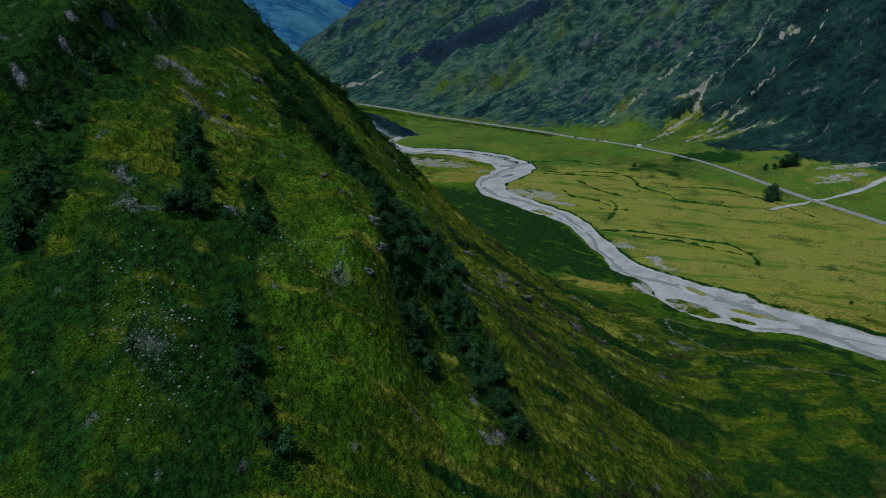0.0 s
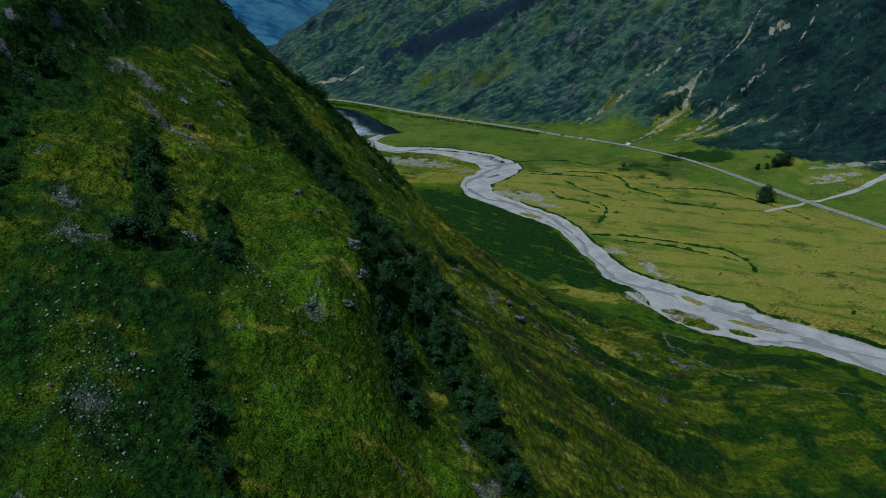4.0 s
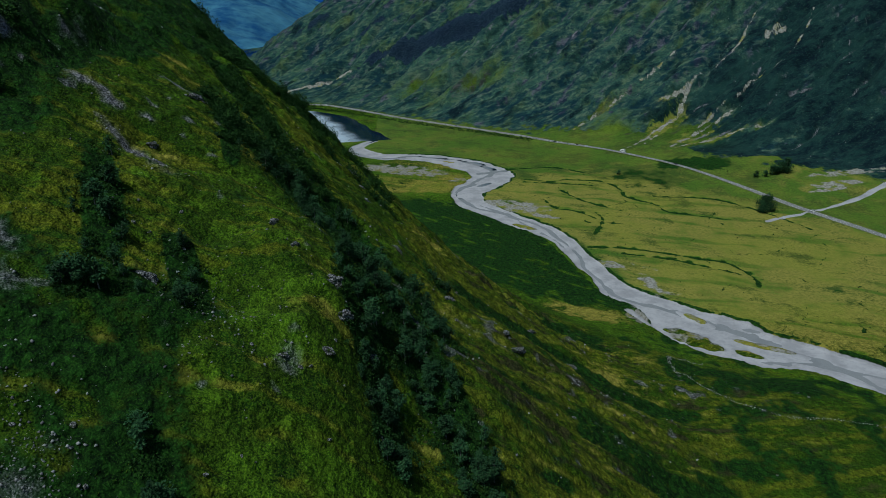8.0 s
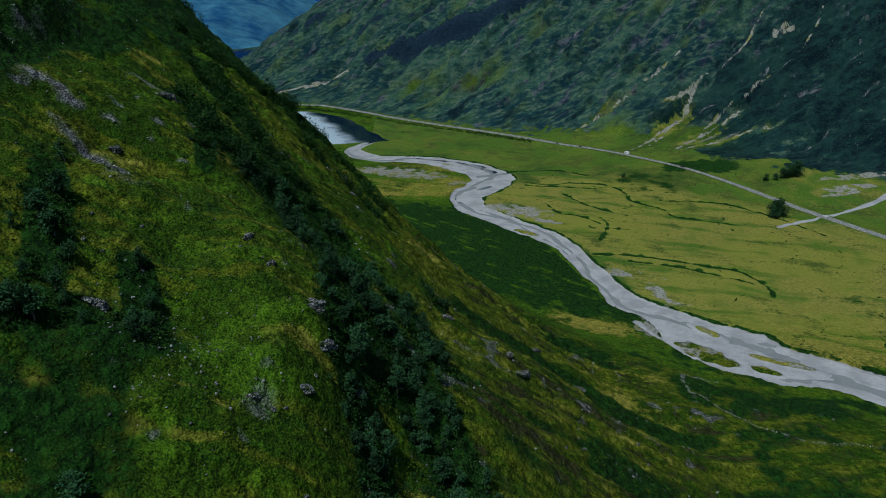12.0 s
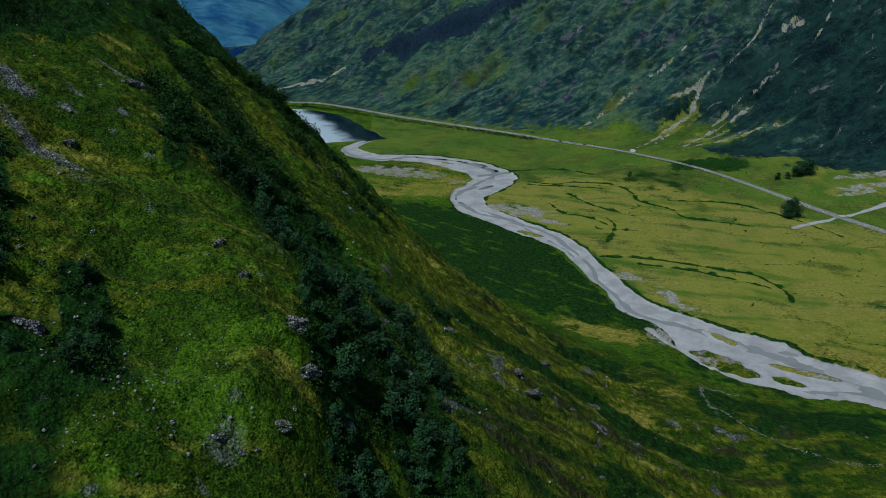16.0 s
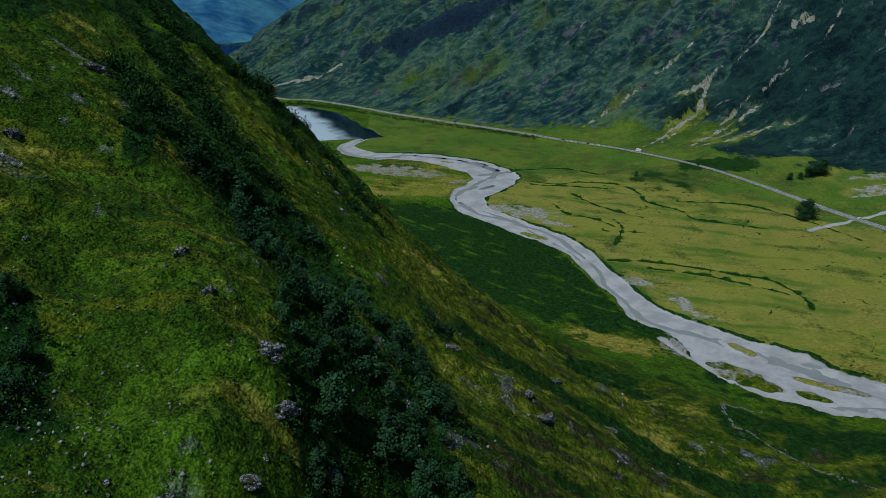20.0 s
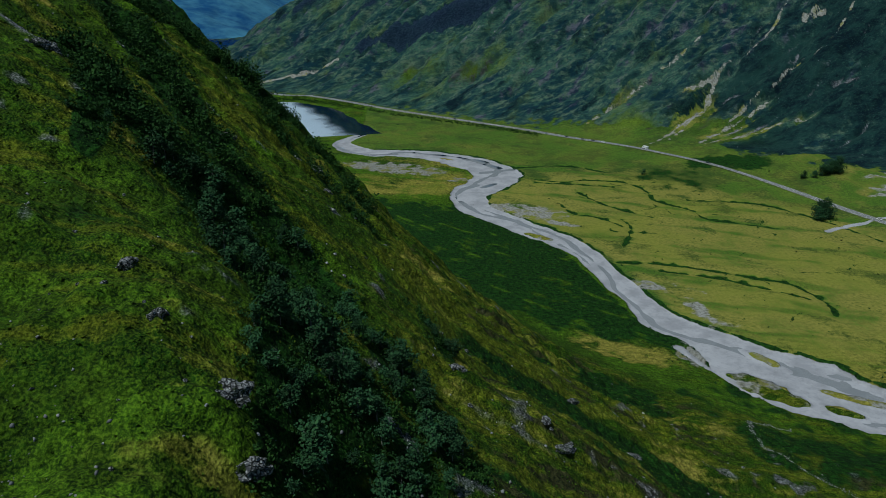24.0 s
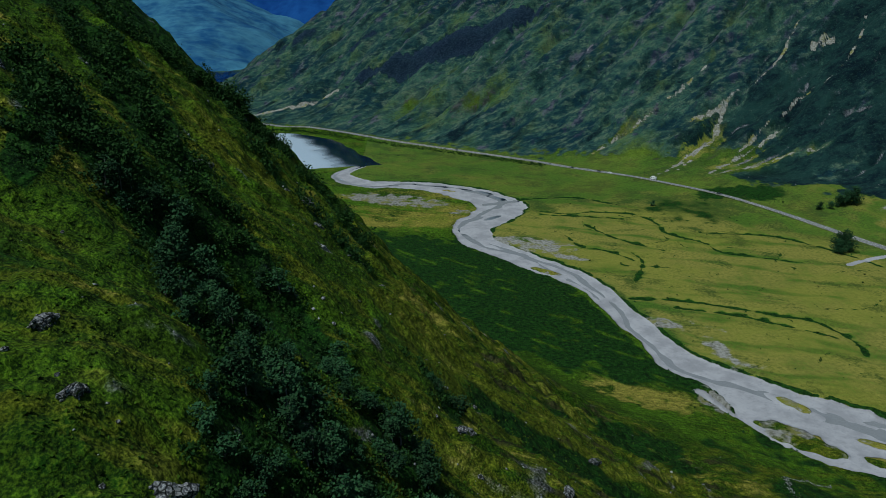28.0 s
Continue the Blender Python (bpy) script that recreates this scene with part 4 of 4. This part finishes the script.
def fronds(x, y, size, blades, seed):
    """Low clumps of leaning triangular blades at the given places."""
    g = np.random.default_rng(seed)
    z = land(x, y)[0]
    n = len(x)
    a = g.uniform(0, 2 * np.pi, (n, blades))
    out = size[:, None] * g.uniform(0.6, 1.1, (n, blades))
    high = size[:, None] * g.uniform(0.35, 0.95, (n, blades))
    half = 0.42 * size[:, None]
    root = np.stack([x[:, None] + 0 * a, y[:, None] + 0 * a, z[:, None] - 0.15 + 0 * a], -1)
    ahead = np.stack([np.cos(a), np.sin(a), 0 * a], -1)
    side = np.stack([-np.sin(a), np.cos(a), 0 * a], -1)
    tip = root + ahead * out[..., None]
    tip[..., 2] += high
    left, right = root + ahead * (0.25 * out)[..., None] + side * half[..., None], root + ahead * (0.25 * out)[..., None] - side * half[..., None]
    left[..., 2] += 0.45 * high
    right[..., 2] += 0.45 * high
    # blades of one clump share their root corner, so a clump is one island
    verts = np.concatenate([root[:, :1], np.stack([left, right, tip], 2).reshape(n, -1, 3)], 1)
    k = 1 + 3 * blades
    base = (np.arange(n) * k)[:, None]
    tri = []
    for b in range(blades):
        o = 1 + 3 * b
        tri.append(np.stack([base[:, 0], base[:, 0] + o + 1, base[:, 0] + o + 2, base[:, 0] + o], -1))
    return verts.reshape(-1, 3), np.concatenate(tri)


def scatter(count, x0, x1, y0, y1, seed, keep):
    g = np.random.default_rng(seed)
    x, y = g.uniform(x0, x1, count), g.uniform(y0, y1, count)
    z, cover = land(x, y)
    ok = keep(x, y, z, cover, g)
    return x[ok], y[ok], g


gx, gy, g = scatter(90000, -135, 150, 165, 480, 3, lambda x, y, z, c, g: (z > 12) & (g.random(len(x)) < 0.42 + 0.3 * c["olive"] - 0.42 * c["fern"] - 0.3 * c["bright"]) & (c["rock"] < 0.5) & (y < 500 - 0.25 * x))
joined("bracken", [fronds(gx, gy, g.uniform(0.22, 0.62, len(gx)), 3, 4)], BRACKEN, "green bracken and tussock grass over the steep hillside", "bracken")
gx, gy, g = scatter(9000, 90, 360, 470, 900, 8, lambda x, y, z, c, g: (c["gravel"] < 0.2) & (z > -0.3) & (z < 6) & (g.random(len(x)) < 0.015 + 0.8 * c["fern"] * (c["lush"] > 0.4)))
joined("rushes", [fronds(gx, gy, g.uniform(0.5, 1.3, len(gx)), 4, 9)], SHRUB, "dark rush clumps across the valley meadow", "rushes")


def shrubs(x, y, size, leaves, seed, tall=1.0):
    """Rounded uneven bushes of many leaf faces."""
    g = np.random.default_rng(seed)
    z = land(x, y)[0]
    n = len(x)
    d = g.normal(size=(n, leaves, 3))
    d /= np.linalg.norm(d, axis=-1, keepdims=True)
    d[..., 2] = np.abs(d[..., 2]) * 0.95 * tall
    lump = 1 + 0.35 * np.sin(3 * np.arctan2(d[..., 1], d[..., 0]) + g.uniform(0, 6, (n, 1))) + 0.3 * np.sin(5 * d[..., 2] + g.uniform(0, 6, (n, 1)))
    c = np.stack([x, y, z], -1)[:, None] + d * (size[:, None] * lump * g.uniform(0.55, 1.05, (n, leaves)))[..., None]
    u = g.normal(size=(n, leaves, 3))
    u /= np.linalg.norm(u, axis=-1, keepdims=True)
    w = np.cross(u, g.normal(size=(n, leaves, 3)))
    w /= np.linalg.norm(w, axis=-1, keepdims=True)
    s = (0.24 * g.uniform(0.7, 1.4, (n, leaves)) * (0.6 + 0.3 * size[:, None]))[..., None]
    quad = np.stack([c - s * u, c + 0.7 * s * w, c + s * u, c - 0.7 * s * w], 2).reshape(-1, 3)
    return quad, np.arange(len(quad)).reshape(-1, 4)


def along_belts(share, seed):
    """Places strewn over the belts, so many to each tree."""
    g = np.random.default_rng(seed)
    xs, ys = [], []
    for line, count in BELTS:
        k = g.integers(0, len(line), int(count * share))
        off, way = line[k, 2] * 1.25 * np.sqrt(g.random(len(k))), g.uniform(0, 6.28, len(k))
        xs.append(line[k, 0] + off * np.cos(way) + g.normal(0, 1.5, len(k)))
        ys.append(line[k, 1] + off * np.sin(way) + g.normal(0, 1.5, len(k)))
    return np.concatenate(xs), np.concatenate(ys), g


def along_bands(bands, seed):
    g = np.random.default_rng(seed)
    xs, ys = [], []
    for (ax, ay), (bx, by), spread, count in bands:
        s = g.random(count)
        xs.append(ax + (bx - ax) * s + g.normal(0, spread * 0.6, count))
        ys.append(ay + (by - ay) * s + g.normal(0, spread * 0.8, count))
    return np.concatenate(xs), np.concatenate(ys), g


gx, gy, g = along_belts(4, 12)
rx, ry = [], []
for k in range(0, len(FINE_ROAD) - 1):
    if 1040 < FINE_ROAD[k, 1] < 1290:
        d = FINE_ROAD[k + 1, :2] - FINE_ROAD[k, :2]
        d = d / np.linalg.norm(d)
        o = 8 + 9 * g.random(3)
        rx += list(FINE_ROAD[k, 0] + d[1] * o + g.normal(0, 2, 3))
        ry += list(FINE_ROAD[k, 1] - d[0] * o + g.normal(0, 2, 3))
rx, ry = np.array(rx), np.array(ry)
joined("shore_scrub", [shrubs(rx, ry, g.uniform(0.8, 2.4, len(rx)), 50, 14)], SHRUB, "dark scrub between the road and the loch shore", "scrub")
fx, fy = g.uniform(-520, -260, 700), g.uniform(1780, 1980, 700)
low = land(fx, fy)[0] < 5
fx, fy = fx[low], fy[low]
joined("far_wood", [shrubs(fx, fy, g.uniform(4, 8, len(fx)), 60, 15)], BLUEPEAK, "wood far down the glen, tinted dark blue with haze", "wood")
joined("birch_wood", [shrubs(FAR_BIRCHES[:, 0], FAR_BIRCHES[:, 1], g.uniform(1.9, 3.9, len(FAR_BIRCHES)), 300, 16, 1.6)], SHRUB, "dense dark birch wood high on the hillside", "trees")
joined("thicket", [shrubs(gx, gy, g.uniform(0.7, 2.1, len(gx)), 70, 13)], SHRUB, "dense dark scrub filling the hillside gullies", "scrub")


def stones(x, y, size, seed):
    """Angular stones, eight faces each, sunk a little into the ground."""
    g = np.random.default_rng(seed)
    z = land(x, y)[0]
    n = len(x)
    core = np.array([(1, 0, 0), (0, 1, 0), (-1, 0, 0), (0, -1, 0), (0, 0, 0.8), (0, 0, -0.7)], float)
    v = core[None] * g.uniform(0.55, 1.25, (n, 6, 1)) + g.normal(0, 0.16, (n, 6, 3))
    a = g.uniform(0, 6.3, n)
    c, s = np.cos(a)[:, None], np.sin(a)[:, None]
    v = np.stack([v[..., 0] * c - v[..., 1] * s, v[..., 0] * s + v[..., 1] * c, v[..., 2]], -1) * size[:, None, None]
    v = v + np.stack([x, y, z + 0.15 * size], -1)[:, None]
    f = np.array([(0, 1, 4), (1, 2, 4), (2, 3, 4), (3, 0, 4), (1, 0, 5), (2, 1, 5), (3, 2, 5), (0, 3, 5)])
    return v.reshape(-1, 3), (np.arange(n)[:, None, None] * 6 + f[None]).reshape(-1, 3)


gx, gy, g = scatter(60000, -135, 130, 165, 460, 21, lambda x, y, z, c, g: (z > 10) & (g.random(len(x)) < 0.007 + 0.75 * c["rock"] ** 2))
joined("scree", [stones(gx, gy, 0.16 + 0.55 * g.random(len(gx)) ** 3, 22)], LOOSE, "pale loose stones and scree on the hillside", "stones")
gx, gy, g = scatter(14000, 60, 560, 860, 1250, 25, lambda x, y, z, c, g: (z > 8) & (g.random(len(x)) < 0.012 + 0.22 * c["rock"] ** 2))
joined("far_scree", [stones(gx, gy, 0.35 + 1.1 * g.random(len(gx)) ** 4, 26)], LOOSE, "pale boulders and scree on the mountain across the valley", "stones")

sx, sy, g = along_bands([((-80, 200), (-76, 172), 9, 420), ((-60, 262), (-52, 232), 12, 260), ((-95, 215), (-85, 185), 10, 200)], 41)
joined("hill_stones", [stones(sx, sy, 0.14 + 0.42 * g.random(len(sx)) ** 3, 42)], LOOSE, "pale small stones strewn over the hillside grass", "stones")


def strewn_line(points, count, seed):
    line = curve(points, 20)
    g = np.random.default_rng(seed)
    k = g.integers(0, len(line), count)
    return line[k, 0] + g.normal(0, 0.6, count), line[k, 1] + g.normal(0, 0.6, count), g


WALL = [(164, 444), (152, 442), (141, 437), (138, 421), (139, 409), (146, 396), (158, 385), (180, 374), (206, 374), (241, 367)]
sx, sy, g = strewn_line(WALL, 620, 43)
joined("tumbled_wall", [stones(sx, sy, g.uniform(0.16, 0.40, len(sx)), 44)], LOOSE, "tumbled dry-stone wall of pale stones on the moor", "stone wall")


# ---- crags and boulders on the near hill ----
def crag_mesh(name, seed, lumps, mat):
    """A broken outcrop: a lump pulled into ledges and cracks."""
    bm = bmesh.new()
    bmesh.ops.create_icosphere(bm, subdivisions=4 if name == "rock_outcrop" else 3, radius=1.0)
    for v in bm.verts:
        p = v.co.copy()
        n = noise.noise(p * 1.6 + Vector((seed * 7.1, 0, 0))) * lumps
        step = math.floor(p.z * 4 + 2 * noise.noise(p * 2 + Vector((0, seed * 3.3, 0)))) / 4
        v.co = p * (1 + n + 0.12 * noise.noise(p * 5.0 + Vector((0, 0, seed))))
        v.co.z = 0.45 * v.co.z + 0.45 * step
        v.co.x += 0.16 * noise.cell(Vector((p.y * 5 + seed, p.z * 4, p.x * 2)))
        v.co.y += 0.12 * noise.cell(Vector((p.x * 6, p.z * 3 + seed, p.y)))
    me = bpy.data.meshes.new(name)
    bm.to_mesh(me)
    bm.free()
    me.materials.append(mat)
    return me


CRAGS = [crag_mesh("rock_outcrop", k, 0.55, ROCK) for k in range(4)]
BOULDERS = [crag_mesh("boulder", 10 + k, 0.35, ROCK) for k in range(4)]


def set_rocks():
    """Outcrops and boulders, the outcrops where the grass breaks along the knolls."""
    for k, (x, y, a, b, c) in enumerate(((-26, 267, 4.2, 2.2, 3.2), (-22, 259, 3.0, 1.8, 2.6), (-45, 288, 3.4, 1.8, 2.2), (-72, 246, 3.6, 2.2, 2.6), (41, 341, 5.2, 2.2, 2.0), (36, 346, 3.8, 1.8, 1.6), (-26, 243, 2.8, 2.0, 1.8), (-33, 437, 4.5, 2.4, 3.0), (-38, 432, 4.0, 2.0, 3.0), (12, 349, 3.0, 1.5, 1.6), (60, 318, 3.6, 1.6, 1.4), (-90, 322, 3.2, 2.0, 2.0), (-52, 392, 3.8, 2.2, 2.8), (54, 390, 4.4, 1.8, 1.6), (-8, 405, 3.6, 1.8, 2.2), (70, 372, 4.2, 1.6, 1.4), (-36, 236, 1.8, 1.4, 1.2), (-37, 275, 2.6, 1.4, 1.8), (-15, 259, 2.4, 1.5, 1.8), (-85, 362, 4.0, 2.0, 2.6), (-27, 414, 4.0, 2.4, 2.2))):
        ob = new("rock_outcrop", CRAGS[k % 4])
        ob.matrix_world = Matrix.Translation((x, y, ground_z(x, y) - 0.25 * c)) @ pose(0, 0, 0, 0, 24, 20 + 31 * (k % 3)) @ Matrix.Diagonal((0.85 * a, 0.85 * b, 0.75 * c, 1))
        tagged(ob, "pale lichen-covered rock outcrop breaking the steep grass", "rock", "outcrops on the hillside")
    g = random.Random(31)
    done = 0
    while done < 170:
        cx, cy, w = g.choice(((-80, 187, 9), (-35, 239, 7), (-60, 255, 14), (-40, 270, 12), (-70, 300, 16), (20, 330, 20), (60, 330, 22), (-20, 260, 14), (100, 360, 26), (150, 390, 24), (-95, 290, 12), (0, 380, 22), (-30, 210, 14)))
        x, y = g.gauss(cx, w), g.gauss(cy, w)
        s = 0.22 + 0.55 * g.random() ** 2.5
        ob = new("boulder", g.choice(BOULDERS))
        ob.matrix_world = Matrix.Translation((x, y, ground_z(x, y) + 0.1 * s)) @ pose(0, 0, 0, g.uniform(-25, 25), g.uniform(-25, 25), g.uniform(0, 360)) @ Matrix.Diagonal((s, s * g.uniform(0.6, 1.0), s * g.uniform(0.5, 0.9), 1))
        tagged(ob, "pale grey boulder lying in the hillside grass", "boulder", "boulders on the hillside")
        done += 1


set_rocks()


# ---- vehicles on the valley road ----
def paint(name, col, rough=0.35, metal=0.0):
    return simple(name, tuple(0.92 * c for c in col), col, 1.5, rough, metal)


GLASS = simple("dark_glass", (0.012, 0.014, 0.016), (0.025, 0.028, 0.032), 2.0, 0.12)
TYRE = simple("tyre_rubber", (0.012, 0.012, 0.012), (0.030, 0.030, 0.030), 6.0, 0.9)
RIM = simple("wheel_rim", (0.35, 0.35, 0.36), (0.55, 0.55, 0.56), 8.0, 0.4, 0.7)
PAINTS = {"white": paint("white_paint", (0.80, 0.80, 0.79)), "silver": paint("silver_paint", (0.42, 0.43, 0.45), 0.3, 0.5), "dark": paint("dark_paint", (0.03, 0.035, 0.05)), "red": paint("red_paint", (0.30, 0.03, 0.03))}


def hull(name, outline, half, mat, pull=0.82):
    """A body from a side outline (x, z), drawn in towards its top."""
    bm = bmesh.new()
    top = max(p[1] for p in outline)
    low = min(p[1] for p in outline)
    rows = []
    for side in (-1, 1):
        rows.append([bm.verts.new((x, side * half * (1 - (1 - pull) * ((z - low) / (top - low)) ** 2), z)) for x, z in outline])
    n = len(outline)
    bm.faces.new(rows[0][::-1])
    bm.faces.new(rows[1])
    for k in range(n):
        bm.faces.new((rows[0][k], rows[0][(k + 1) % n], rows[1][(k + 1) % n], rows[1][k]))
    bmesh.ops.recalc_face_normals(bm, faces=bm.faces)
    bmesh.ops.bevel(bm, geom=list(bm.edges), offset=0.05, segments=1, affect="EDGES")
    me = bpy.data.meshes.new(name)
    bm.to_mesh(me)
    bm.free()
    me.materials.append(mat)
    return me


def disc_mesh(name, radius, width, mat):
    bm = bmesh.new()
    bmesh.ops.create_cone(bm, cap_ends=True, segments=18, radius1=radius, radius2=radius, depth=width, matrix=Matrix.Rotation(radians(90), 4, "X"))
    bmesh.ops.bevel(bm, geom=[e for e in bm.edges if len(e.link_faces) == 2 and e.calc_face_angle() > 1.0], offset=0.03, segments=1, affect="EDGES")
    me = bpy.data.meshes.new(name)
    bm.to_mesh(me)
    bm.free()
    me.materials.append(mat)
    return me


TYRES = {r: (disc_mesh("tyre", r, 0.22, TYRE), disc_mesh("rim", r * 0.62, 0.235, RIM)) for r in (0.33, 0.46)}


def vehicle(kind, colour):
    root = new(kind)
    if kind == "car":
        half, r, axles = 0.88, 0.33, (-1.3, 1.3)
        body = part("body", hull("body", [(-2.1, 0.3), (2.1, 0.3), (2.12, 0.62), (1.95, 0.80), (1.0, 0.92), (-1.6, 0.95), (-2.1, 0.88), (-2.15, 0.55)], half, PAINTS[colour], 0.94), root)
        part("cabin", hull("cabin", [(0.95, 0.90), (0.35, 1.36), (-1.15, 1.40), (-1.75, 0.93)], half * 0.92, GLASS, 0.80), root, "dark tinted windows")
        part("roof", hull("roof", [(0.32, 1.36), (0.25, 1.44), (-1.05, 1.47), (-1.18, 1.39)], half * 0.76, PAINTS[colour], 0.95), root)
    else:
        half, r, axles = 1.12, 0.46, (-2.3, 2.3)
        body = part("body", hull("body", [(-3.4, 0.45), (3.3, 0.45), (3.45, 1.0), (3.1, 1.45), (2.5, 2.35), (2.35, 2.95), (-3.3, 3.0), (-3.45, 2.7)], half, PAINTS[colour], 0.95), root)
        part("windscreen", hull("windscreen", [(3.12, 1.50), (2.56, 2.32), (2.48, 2.30), (3.0, 1.46)], half * 0.9, GLASS, 0.97), root, "dark windscreen")
        for y in (-1, 1):
            for x in (-2.4, -0.6, 1.2):
                w = part("side_window", hull("side_window", [(x - 0.55, 1.65), (x + 0.55, 1.65), (x + 0.55, 2.25), (x - 0.55, 2.25)], 0.03, GLASS, 1.0), root, "dark side window")
                w.location = (0, y * half * 0.985, 0)
    for y in (-1, 1):
        for x in axles:
            wheel = new("wheel")
            wheel.parent = root
            wheel.location = (x, y * (half - 0.1), r)
            part("tyre", TYRES[r][0], wheel)
            part("rim", TYRES[r][1], wheel)
    for y in (-0.6, 0.6):
        lamp = part("headlight", hull("headlight", [(-0.04, -0.09), (0.05, -0.08), (0.04, 0.08), (-0.04, 0.09)], 0.15, PAINTS["white"], 1.0), root, "clear headlight")
        lamp.location = ((2.08 if kind == "car" else 3.36), y, 0.68 if kind == "car" else 0.85)
    return root


def on_road(kind, colour, where, lane, label, group=""):
    """where: an index along the fine road line; lane: metres to its side."""
    p, q = FINE_ROAD[where, :2], FINE_ROAD[where + 1, :2]
    d = (q - p) / np.linalg.norm(q - p)
    x, y = p[0] + d[1] * lane, p[1] - d[0] * lane
    ob = vehicle(kind, colour)
    way = math.degrees(math.atan2(d[1], d[0])) + (180 if lane < 0 else 0)
    ob.matrix_world = Matrix.Translation((x, y, float(road_z(p[0], p[1])) + 0.165)) @ pose(0, 0, 0, 0, 0, way)
    return tagged(ob, label, "car" if kind == "car" else "camper van", group)


def nearest(x, y):
    return int(np.argmin((FINE_ROAD[:-1, 0] - x) ** 2 + (FINE_ROAD[:-1, 1] - y) ** 2))


on_road("camper_van", "white", nearest(249, 948), -1.6, "large white camper van driving on the valley road")
for x, y, lane, colour in ((-132, 1274, 1.6, "white"), (196, 1002, 1.6, "silver"), (206, 993, 1.6, "dark"), (215, 984, 1.6, "white"), (182, 1016, 1.6, "dark"), (163, 1038, 1.6, "silver"), (372, 727, -1.6, "white"), (60, 1121, -1.6, "dark"), (296, 888, 1.6, "dark")):
    on_road("car", colour, nearest(x, y), lane, {"white": "small white", "silver": "silver", "dark": "dark blue"}[colour] + " car on the valley road", "cars on the valley road")
